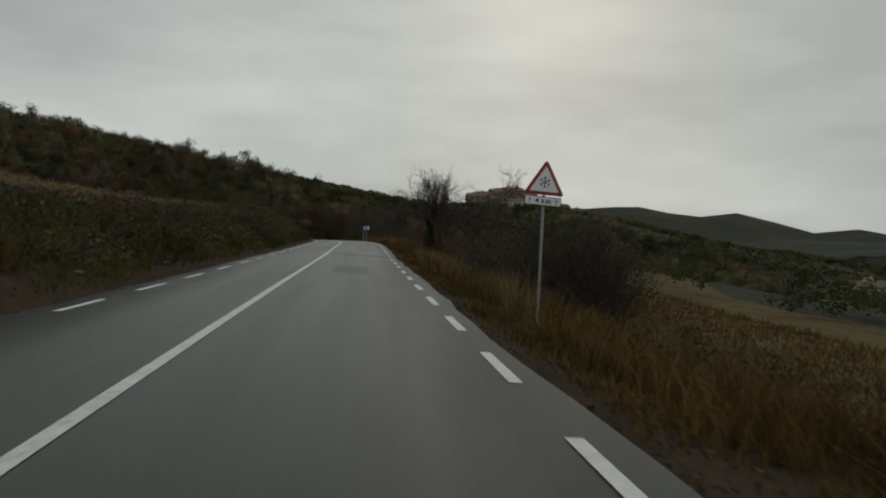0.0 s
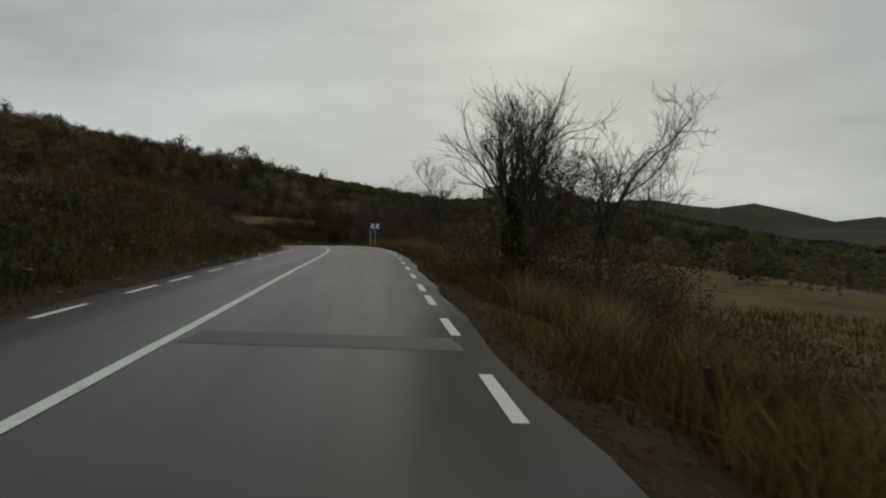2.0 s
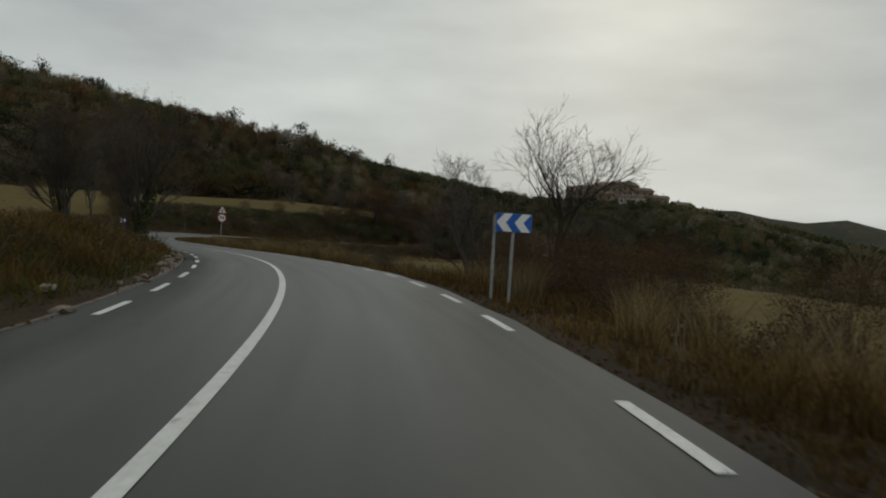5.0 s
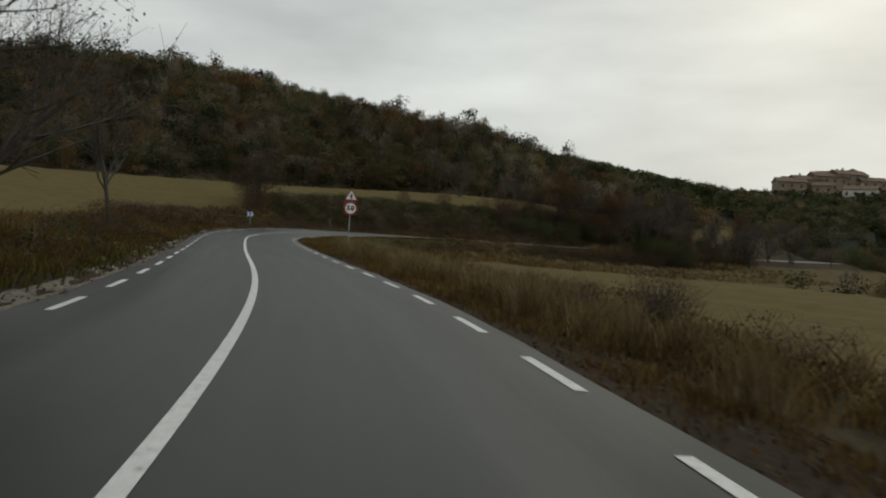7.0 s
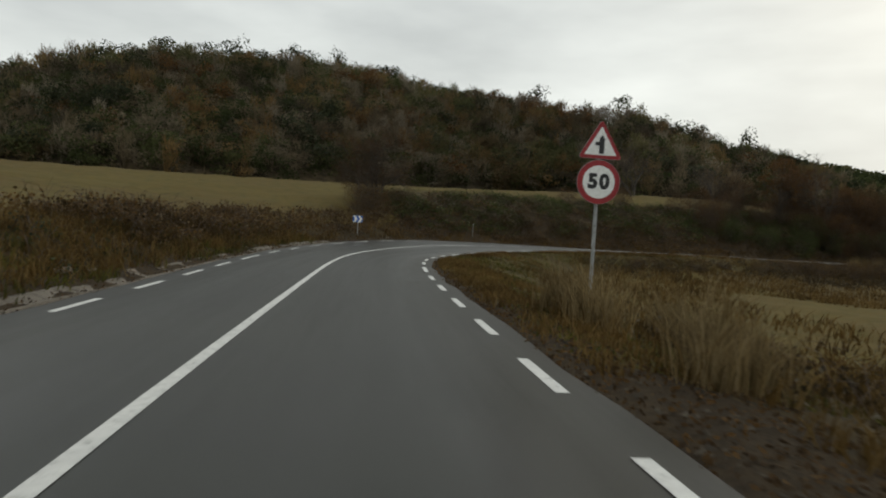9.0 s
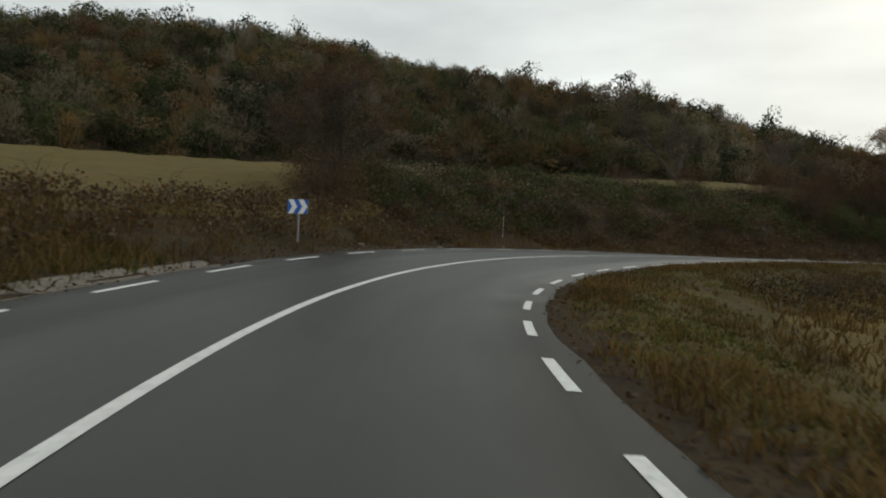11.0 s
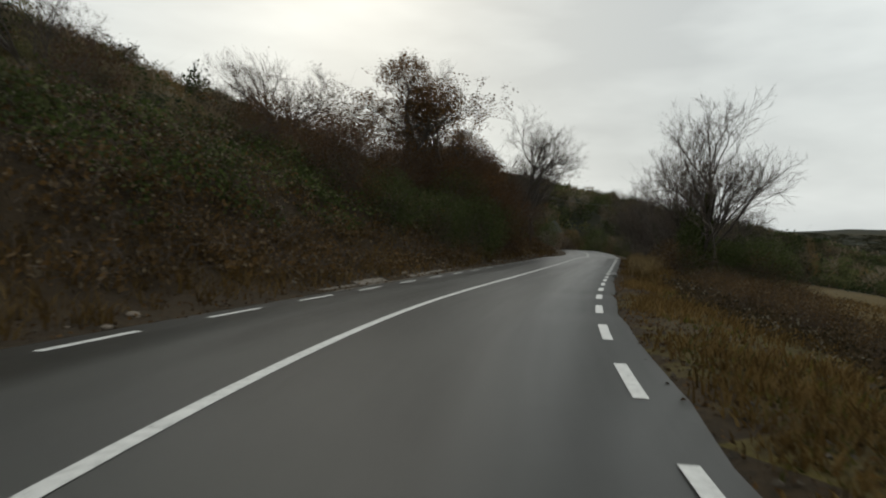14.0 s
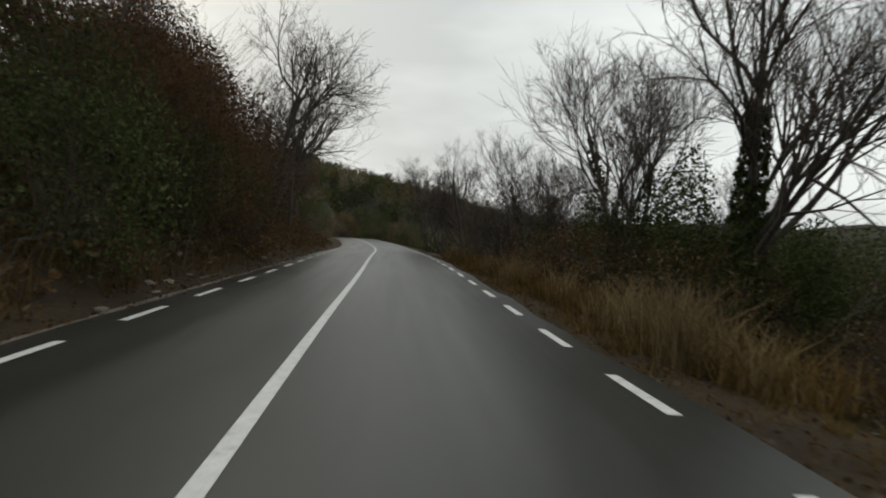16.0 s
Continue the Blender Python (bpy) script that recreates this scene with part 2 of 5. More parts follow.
M_ASPHALT = material("asphalt", asphalt_build, 0.5, 0, 0.31)
M_JOINT = material("asphalt_joint", two_scale((0.020, 0.0205, 0.0165), (0.030, 0.0305, 0.025), (0.014, 0.0145, 0.0115), 0.8, 30.0, 0.35, 0.006), 0.5, 0, 0.30)
M_PATCH = material("asphalt_patch", two_scale((0.0115, 0.0126, 0.0110), (0.0165, 0.0177, 0.0153), (0.020, 0.0212, 0.0185), 0.6, 40.0, 0.35, 0.006), 0.44, 0, 0.28)
M_PAINT = material("road_paint", paint_build, 0.55, 0, 0.4)
M_CONCRETE = material("gutter_concrete", two_scale((0.105, 0.090, 0.070), (0.150, 0.130, 0.105), (0.055, 0.045, 0.033), 0.7, 7.0, 0.6, 0.02), 0.9)
M_STONE = material("verge_stone", two_scale((0.12, 0.10, 0.078), (0.19, 0.16, 0.125), (0.06, 0.047, 0.033), 2.0, 14.0, 0.7, 0.02, 0.25), 0.9)
M_VERGE = material("verge_earth", two_scale((0.030, 0.023, 0.012), (0.048, 0.034, 0.015), (0.018, 0.016, 0.010), 0.35, 3.2, 0.9, 0.06), 0.95, 0, 0.1)
M_LITTER = material("leaf_litter", two_scale((0.032, 0.023, 0.0135), (0.050, 0.035, 0.019), (0.017, 0.0135, 0.009), 0.8, 14.0, 1.0, 0.04), 0.95, 0, 0.1)
M_FIELD = material("stubble_field", two_scale((0.094, 0.071, 0.020), (0.086, 0.060, 0.020), (0.066, 0.055, 0.017), 0.09, 1.1, 0.6, 0.05), 0.95, 0, 0.1)
M_BROWNFIELD = material("fallow_field", two_scale((0.074, 0.054, 0.022), (0.098, 0.070, 0.027), (0.052, 0.041, 0.017), 0.06, 1.3, 0.8, 0.08), 0.95, 0, 0.1)
M_MOSS = material("mossy_verge", two_scale((0.052, 0.038, 0.018), (0.076, 0.062, 0.017), (0.034, 0.025, 0.012), 0.45, 9.0, 0.9, 0.05), 0.95, 0, 0.1)
M_WOODFLOOR = material("wood_floor", two_scale((0.028, 0.022, 0.013), (0.075, 0.056, 0.031), (0.020, 0.018, 0.011), 0.06, 0.5, 1.0, 0.3), 0.95, 0, 0.1)
M_VALLEY = material("valley_land", valley_build, 0.95, 0, 0.1)
M_BARK = material("bark", two_scale((0.055, 0.046, 0.038), (0.085, 0.072, 0.060), (0.032, 0.028, 0.024), 1.2, 14.0, 0.8, 0.02), 0.9)
M_TWIG = material("twigs", two_scale((0.060, 0.047, 0.036), (0.090, 0.069, 0.050), (0.050, 0.035, 0.027), 0.6, 4.0, 0, 0, 0.3), 0.9)
M_IVY = material("ivy_leaves", leafy(((0.0, (0.022, 0.031, 0.011)), (0.6, (0.050, 0.064, 0.022)), (1.0, (0.110, 0.118, 0.056))), 0.45), 0.8, 0, 0.12)
M_BRAMBLE = material("bramble_leaves", leafy(((0.0, (0.036, 0.026, 0.014)), (0.45, (0.076, 0.050, 0.025)), (0.8, (0.112, 0.068, 0.030)), (1.0, (0.165, 0.138, 0.098))), 0.45), 0.9, 0, 0.1)
M_OAKLEAF = material("dead_oak_leaves", leafy(((0.0, (0.052, 0.030, 0.014)), (0.6, (0.098, 0.054, 0.023)), (1.0, (0.150, 0.088, 0.038)))), 0.8, 0, 0.2)
M_HOLM = material("evergreen_leaves", leafy(((0.0, (0.016, 0.021, 0.012)), (0.6, (0.036, 0.042, 0.022)), (1.0, (0.066, 0.068, 0.038))), 0.5), 0.7, 0, 0.15)
M_HOLMWOOD = material("evergreen_wood", woodland(((0.0, (0.022, 0.030, 0.013)), (0.35, (0.042, 0.050, 0.022)), (0.7, (0.066, 0.072, 0.032)), (1.0, (0.100, 0.096, 0.048)))), 0.9, 0, 0.1)
M_TWIGWOOD = material("leafless_wood", woodland(((0.0, (0.070, 0.058, 0.042)), (0.3, (0.125, 0.100, 0.066)), (0.55, (0.185, 0.160, 0.124)), (0.72, (0.115, 0.092, 0.056)), (0.88, (0.160, 0.104, 0.050)), (1.0, (0.095, 0.098, 0.052)))), 0.9, 0, 0.1)
M_FARWOOD = material("far_woods", leafy(((0.0, (0.026, 0.030, 0.019)), (0.6, (0.044, 0.045, 0.027)), (1.0, (0.066, 0.058, 0.036))), 0.3), 0.9, 0, 0.1)
M_SCRUB = material("bare_scrub", leafy(((0.0, (0.034, 0.026, 0.020)), (0.5, (0.066, 0.048, 0.034)), (1.0, (0.115, 0.088, 0.064))), 0.5), 0.9, 0, 0.1)
M_GRASS = material("dry_grass", leafy(((0.0, (0.045, 0.029, 0.012)), (0.5, (0.087, 0.055, 0.021)), (1.0, (0.152, 0.108, 0.051))), 0.45), 0.9, 0, 0.1)
M_GREENGRASS = material("green_grass", leafy(((0.0, (0.026, 0.029, 0.009)), (0.5, (0.055, 0.056, 0.015)), (1.0, (0.100, 0.088, 0.026))), 0.5), 0.85, 0, 0.2)
M_DEADLEAF = material("dead_leaves", leafy(((0.0, (0.030, 0.020, 0.012)), (0.55, (0.068, 0.042, 0.021)), (1.0, (0.125, 0.074, 0.032)))), 0.85, 0, 0.15)
M_REDTWIG = material("reddish_twigs", leafy(((0.0, (0.034, 0.022, 0.013)), (0.6, (0.072, 0.043, 0.023)), (1.0, (0.112, 0.068, 0.036)))), 0.9, 0, 0.1)
M_APRON = material("pale_gravel", two_scale((0.15, 0.128, 0.098), (0.20, 0.172, 0.135), (0.085, 0.070, 0.050), 0.8, 12.0, 0.8, 0.02), 0.95, 0, 0.1)
M_GRAVEL = material("verge_gravel", two_scale((0.040, 0.034, 0.026), (0.066, 0.056, 0.042), (0.026, 0.021, 0.015), 1.5, 20.0, 0.5, 0.01, 0.4), 0.95, 0, 0.1)
M_STRAW = material("pale_straw", leafy(((0.0, (0.085, 0.062, 0.030)), (0.5, (0.150, 0.112, 0.058)), (1.0, (0.235, 0.185, 0.110)))), 0.85, 0, 0.2)
M_SEEDY = material("seed_head_bush", leafy(((0.0, (0.020, 0.017, 0.010)), (0.6, (0.044, 0.033, 0.020)), (0.86, (0.064, 0.048, 0.030)), (0.93, (0.11, 0.098, 0.075)), (1.0, (0.16, 0.145, 0.115)))), 0.9, 0, 0.1)
M_CLEMATIS = material("old_mans_beard", leafy(((0.0, (0.062, 0.050, 0.034)), (0.6, (0.140, 0.118, 0.086)), (1.0, (0.290, 0.255, 0.200)))), 0.9, 0, 0.1)
M_STEEL = material("galvanised_steel", two_scale((0.26, 0.27, 0.27), (0.36, 0.37, 0.37), (0.18, 0.18, 0.17), 3.0, 22.0, 0.2, 0.003), 0.55, 0.35)
M_WHITE = material("sign_white", two_scale((0.76, 0.77, 0.75), (0.84, 0.84, 0.82), (0.66, 0.66, 0.62), 2.0, 18.0, 0, 0), 0.45, 0, 0.4)
M_RED = material("sign_red", two_scale((0.26, 0.012, 0.018), (0.33, 0.020, 0.025), (0.20, 0.012, 0.016), 2.0, 18.0, 0, 0), 0.45, 0, 0.4)
M_BLUE = material("sign_blue", two_scale((0.012, 0.10, 0.42), (0.018, 0.13, 0.50), (0.012, 0.08, 0.33), 2.0, 18.0, 0, 0), 0.45, 0, 0.4)
M_BLACK = material("sign_black", two_scale((0.012, 0.012, 0.013), (0.02, 0.02, 0.02), (0.03, 0.03, 0.03), 3.0, 20.0, 0, 0), 0.5, 0, 0.4)
M_RUST = material("rusty_iron", two_scale((0.045, 0.022, 0.014), (0.075, 0.036, 0.02), (0.03, 0.02, 0.016), 6.0, 30.0, 0.6, 0.01), 0.9, 0.3)
M_PLASTER = material("ochre_plaster", two_scale((0.20, 0.150, 0.100), (0.26, 0.200, 0.140), (0.15, 0.115, 0.080), 0.2, 1.4, 0.3, 0.03), 0.9)
M_PALEWALL = material("pale_wall", two_scale((0.42, 0.40, 0.36), (0.52, 0.50, 0.46), (0.34, 0.31, 0.27), 0.2, 1.4, 0.2, 0.03), 0.9)
M_ROOF = material("roof_tiles", two_scale((0.105, 0.070, 0.048), (0.150, 0.098, 0.066), (0.075, 0.055, 0.040), 0.3, 2.5, 0.5, 0.05), 0.9)
M_DARKGLASS = material("window_dark", two_scale((0.015, 0.016, 0.018), (0.025, 0.026, 0.03), (0.02, 0.02, 0.02), 1.0, 5.0, 0, 0), 0.2, 0, 0.5)
M_FARROAD = material("far_road", two_scale((0.11, 0.11, 0.105), (0.15, 0.15, 0.14), (0.08, 0.08, 0.075), 0.02, 0.3, 0, 0), 0.7)


# ---- mesh helpers ----
def link(name, mesh, mat, parent=None, label="", kind="", category="", smooth=False):
    mesh.materials.append(mat)
    if smooth:
        mesh.shade_smooth()
    ob = new(name, mesh)
    ob.parent = parent
    return tagged(ob, label, category, kind=kind)


def grid_mesh(name, verts, faces):
    me = bpy.data.meshes.new(name)
    verts, faces = np.asarray(verts, np.float32), np.asarray(faces, np.int32)
    k = faces.shape[1]
    me.vertices.add(len(verts))
    me.vertices.foreach_set("co", verts.ravel())
    me.loops.add(faces.size)
    me.loops.foreach_set("vertex_index", faces.ravel())
    me.polygons.add(len(faces))
    me.polygons.foreach_set("loop_start", np.arange(0, faces.size, k, dtype=np.int32))
    me.update(calc_edges=True)
    return me


def part(name, bm, mat, parent, label=""):
    me = bpy.data.meshes.new(name)
    bm.normal_update()
    bm.to_mesh(me)
    bm.free()
    return link(name, me, mat, parent, label)


def box(bm, x0, y0, z0, x1, y1, z1, bevel=0.0):
    g = bmesh.ops.create_cube(bm, size=1.0)["verts"]
    for v in g:
        v.co = Vector(((x0 + x1) / 2 + v.co.x * (x1 - x0), (y0 + y1) / 2 + v.co.y * (y1 - y0), (z0 + z1) / 2 + v.co.z * (z1 - z0)))
    if bevel:
        es = list({e for v in g for e in v.link_edges})
        bmesh.ops.bevel(bm, geom=es, offset=bevel, segments=2, affect='EDGES')


def slab(bm, outline, y0, y1):
    """A plate standing in the x-z plane, from y0 (front) to y1 (back)."""
    a = [bm.verts.new((x, y0, z)) for x, z in outline]
    b = [bm.verts.new((x, y1, z)) for x, z in outline]
    bm.faces.new(a)
    bm.faces.new(b[::-1])
    for i in range(len(a)):
        j = (i + 1) % len(a)
        bm.faces.new((a[j], a[i], b[i], b[j]))


def tube_arrays(pts, radii, sides):
    pts, radii = np.asarray(pts, float), np.asarray(radii, float)
    d = np.gradient(pts, axis=0)
    d /= np.linalg.norm(d, axis=1)[:, None] + 1e-9
    ref = np.array([0.31, 0.17, 0.93]) if abs(d[0] @ [0.31, 0.17, 0.93]) < 0.95 else np.array([1.0, 0, 0])
    e1 = np.cross(d, ref)
    e1 /= np.linalg.norm(e1, axis=1)[:, None] + 1e-9
    e2 = np.cross(d, e1)
    a = np.arange(sides) / sides * 2 * np.pi
    ring = e1[:, None] * np.cos(a)[None, :, None] + e2[:, None] * np.sin(a)[None, :, None]
    v = (pts[:, None] + ring * radii[:, None, None]).reshape(-1, 3)
    n, i = len(pts), np.arange(sides)
    f = [np.stack([r * sides + i, r * sides + (i + 1) % sides, (r + 1) * sides + (i + 1) % sides, (r + 1) * sides + i], 1) for r in range(n - 1)]
    return v, np.concatenate(f)


def joined(pieces):
    vs, fs, o = [], [], 0
    for v, f in pieces:
        vs.append(v)
        fs.append(f + o)
        o += len(v)
    return np.concatenate(vs), np.concatenate(fs)


def leaf_quads(centres, size, rng, flat=0.0, aspect=0.6):
    """Small four-cornered leaves, turned at random, at the given places."""
    n = len(centres)
    size = np.broadcast_to(size, n)
    a = rng.normal(size=(n, 3))
    a[:, 2] *= 1 - flat
    a /= np.linalg.norm(a, axis=1)[:, None]
    b = np.cross(a, rng.normal(size=(n, 3)))
    b /= np.linalg.norm(b, axis=1)[:, None] + 1e-9
    s = (size * rng.uniform(0.6, 1.3, n))[:, None]
    v = np.stack([centres - a * s * 0.5, centres + b * s * aspect * 0.5, centres + a * s * 0.5, centres - b * s * aspect * 0.5], 1).reshape(-1, 3)
    return v, np.arange(4 * n).reshape(-1, 4)


def blades(base, height, rng, lean=0.35, width=0.012):
    """Bent grass blades: two quads each, narrowing to the tip."""
    n = len(base)
    h = np.broadcast_to(height, n) * rng.uniform(0.55, 1.25, n)
    ang = rng.uniform(0, 2 * np.pi, n)
    side = np.stack([np.cos(ang), np.sin(ang), np.zeros(n)], 1) * (width * rng.uniform(0.7, 1.5, n))[:, None]
    way = rng.normal(size=(n, 3)) * lean
    way[:, 2] = 0
    up = np.array([0, 0, 1.0])
    m = base + up * (h * 0.55)[:, None] + way * (h * 0.3)[:, None]
    t = base + up * (h * 0.95)[:, None] + way * h[:, None]
    v = np.stack([base - side, base + side, m + side * 0.8, m - side * 0.8, t + side * 0.25, t - side * 0.25], 1).reshape(-1, 3)
    k = (np.arange(n) * 6)[:, None]
    return v, np.concatenate([k + [0, 1, 2, 3], k + [3, 2, 4, 5]])


# ---- the road's line ----
def road_line():
    s = np.arange(-60.0, S_END, 0.5)
    knots = np.arange(len(CURVE)) * 4.0
    k = np.interp(s, knots, CURVE, left=0, right=0)
    g = np.interp(s, knots, GRADE)
    th = np.concatenate([[0], np.cumsum((k[1:] + k[:-1]) * 0.25)])
    th -= np.interp(0, s, th)
    mid = (th[1:] + th[:-1]) / 2
    x = np.concatenate([[0], np.cumsum(-np.sin(mid) * 0.5)])
    y = np.concatenate([[0], np.cumsum(np.cos(mid) * 0.5)])
    z = np.concatenate([[0], np.cumsum((g[1:] + g[:-1]) * 0.25)])
    x, y, z = (q - np.interp(0, s, q) for q in (x, y, z))
    bank = np.interp(s, knots, BANK)
    left = W_LEFT + np.interp(s, np.arange(len(WIDEN)) * 12.0, WIDEN)
    return s, x, y, z, th, bank, left


R_S, R_X, R_Y, R_Z, R_TH, R_BANK, R_LEFT = road_line()


def on_road(s, u, dz=0.0):
    """World places at s metres along the middle line and u metres to its right, dz over the road's plane."""
    s, u = np.asarray(s, float), np.asarray(u, float)
    th = np.interp(s, R_S, R_TH)
    return np.stack([np.interp(s, R_S, R_X) + np.cos(th) * u, np.interp(s, R_S, R_Y) + np.sin(th) * u,
                     np.interp(s, R_S, R_Z) - np.interp(s, R_S, R_BANK) * u + dz], -1)


def left_of(s):
    return np.interp(s, R_S, R_LEFT)


EDGE_R, EDGE_L = 0.32, 0.40


# ---- the shape of the land ----
D_KNOTS = np.array([0, 0.7, 1.6, 3, 5, 8, 14, 25, 45, 75])
RIGHT_S = np.array([0, 55, 75, 100, 122, 140, 160, 180, 215])
RIGHT_H = np.array([
    (-0.05, -0.15, -0.42, -0.80, -1.3, -1.9, -2.8, -4.0, -5.6, -7.5),
    (-0.05, -0.12, -0.35, -0.75, -1.3, -1.9, -2.8, -4.0, -5.4, -7.0),
    (-0.05, -0.08, -0.12, -0.35, -0.9, -1.4, -2.0, -2.6, -3.2, -4.5),
    (-0.05, -0.10, -0.22, -0.50, -0.8, -1.0, -1.0, -0.9, -0.8, -1.5),
    (-0.04, -0.04, -0.10, -0.40, -0.8, -1.0, -1.0, -0.9, -0.8, -1.5),
    (-0.03, 0.06, 0.05, -0.30, -0.8, -1.1, -1.2, -1.1, -1.0, -1.5),
    (-0.03, 0.06, 0.05, -0.30, -0.9, -1.3, -1.4, -1.4, -1.5, -2.5),
    (-0.04, -0.03, -0.15, -0.55, -1.0, -1.5, -2.0, -2.3, -3.0, -5.0),
    (-0.05, -0.08, -0.18, -0.45, -0.9, -1.6, -2.4, -3.2, -5.0, -9.0)])
LEFT_S = np.array([0, 30, 48, 57, 63, 68, 74, 90, 120, 140, 160, 166, 180, 215, 260])
LEFT_H = np.array([
    (-0.03, 0.20, 0.70, 1.40, 1.75, 2.30, 3.6, 5.6, 7.5, 9.0),
    (-0.03, 0.20, 0.70, 1.40, 1.75, 2.30, 3.6, 5.4, 7.0, 8.0),
    (-0.03, 0.20, 0.75, 1.55, 2.00, 2.40, 3.0, 4.0, 5.0, 5.5),
    (-0.03, 0.20, 0.85, 1.85, 2.60, 2.75, 2.9, 3.2, 4.2, 5.0),
    (-0.03, 0.15, 0.70, 1.65, 2.40, 2.60, 2.8, 3.0, 4.0, 4.8),
    (-0.03, 0.10, 0.45, 1.15, 1.55, 1.75, 2.1, 2.6, 3.5, 4.5),
    (-0.03, 0.10, 0.38, 0.98, 1.35, 1.50, 1.8, 2.3, 3.2, 4.2),
    (-0.03, 0.06, 0.25, 0.70, 1.00, 1.10, 1.4, 1.9, 2.9, 4.2),
    (-0.03, 0.06, 0.25, 0.65, 0.95, 1.15, 1.6, 2.3, 3.4, 4.6),
    (-0.03, 0.06, 0.25, 0.75, 1.15, 1.40, 1.9, 2.7, 4.0, 5.3),
    (-0.03, 0.03, 0.10, 0.65, 1.25, 1.65, 2.3, 3.5, 5.2, 6.6),
    (-0.03, 0.00, 0.03, 0.35, 2.25, 3.55, 4.1, 5.0, 6.3, 7.5),
    (-0.03, 0.00, 0.05, 0.50, 2.60, 4.25, 4.9, 5.7, 7.0, 9.0),
    (-0.03, 0.12, 0.55, 1.80, 3.30, 4.80, 6.3, 8.2, 9.5, 11.),
    (-0.03, 0.10, 0.40, 1.00, 1.60, 2.20, 3.2, 5.5, 9.0, 12.)])


def profile(table, stations, s, d):
    i = np.clip(np.searchsorted(stations, s) - 1, 0, len(stations) - 2)
    f = np.clip((s - stations[i]) / (stations[i + 1] - stations[i]), 0, 1)
    j = np.clip(np.searchsorted(D_KNOTS, d) - 1, 0, len(D_KNOTS) - 2)
    g = np.clip((d - D_KNOTS[j]) / (D_KNOTS[j + 1] - D_KNOTS[j]), 0, 1)
    g = g * g * (3 - 2 * g) * 0.5 + g * 0.5
    a = table[i, j] * (1 - g) + table[i, j + 1] * g
    b = table[i + 1, j] * (1 - g) + table[i + 1, j + 1] * g
    return a * (1 - f) + b * f


def ridge(points, slope, x, y, round_top=6.0):
    """A long hill: the height of its crest line less a slope on both sides."""
    best = np.full(x.shape, -1e9)
    for (x0, y0, z0), (x1, y1, z1) in zip(points[:-1], points[1:]):
        dx, dy = x1 - x0, y1 - y0
        t = np.clip(((x - x0) * dx + (y - y0) * dy) / (dx * dx + dy * dy), 0, 1)
        d = np.hypot(x - x0 - t * dx, y - y0 - t * dy)
        best = np.maximum(best, z0 + t * (z1 - z0) - slope * (np.sqrt(d * d + round_top * round_top) - round_top))
    return best


def wave(x, y, size, seed):
    """Cheap smooth unevenness of about +-1."""
    a = seed * 1.7
    return (np.sin(x / size + a) * np.cos(y / size * 1.13 + 2 * a) + 0.6 * np.sin((x * 0.8 + y * 0.6) / size * 2.1 + a)
            + 0.35 * np.sin((x * 0.5 - y * 0.9) / size * 4.3 + 3 * a)) / 1.6


N_S = R_S[::2]
N_X, N_Y, N_Z, N_TH, N_B, N_L = (q[::2] for q in (R_X, R_Y, R_Z, R_TH, R_BANK, R_LEFT))


def terrace_height(x, y):
    return np.clip(-3.7 - 0.021 * x + 0.058 * y, -2, 11)


def past_edge(x, y):
    """Metres beyond the edge where the field ends and the wood begins."""
    return y - np.interp(x, [-300, -120, -74, -66, -48, -28, -11, 20, 60], [120, 140, 160, 172, 188, 187, 193, 222, 262])


def hill_height(x, y):
    q = past_edge(x, y)
    foot = terrace_height(x, y) + np.maximum(q, 0) * 0.16 + np.maximum(q, 0) ** 2 * 0.0016 + np.minimum(q, 0) * 0.6
    return np.minimum(ridge(HILL, HILL_SLOPE, x, y, 10.0), foot) + np.clip(q / 20, 0, 1) * wave(x, y, 23.0, 3)


def land_height(x, y):
    h = -2 - 9 / (1 + np.exp(-(x - 80) / 30.0)) + 0 * y
    terrace = terrace_height(x, y)
    h = h + (np.maximum(h, terrace) - h) / (1 + np.exp(np.clip((x + 2) / 6, -50, 50)))
    for pts, slope in ((VILLAGE_HILL, 0.24), (FAR_HILLS, 0.30), (EAST_HILLS, 0.10), (FAR_HILLS_TWO, 0.10)):
        h = np.maximum(h, ridge(pts, slope, x, y, 20.0))
    return h + 1.5 * wave(x, y, 60.0, 5)


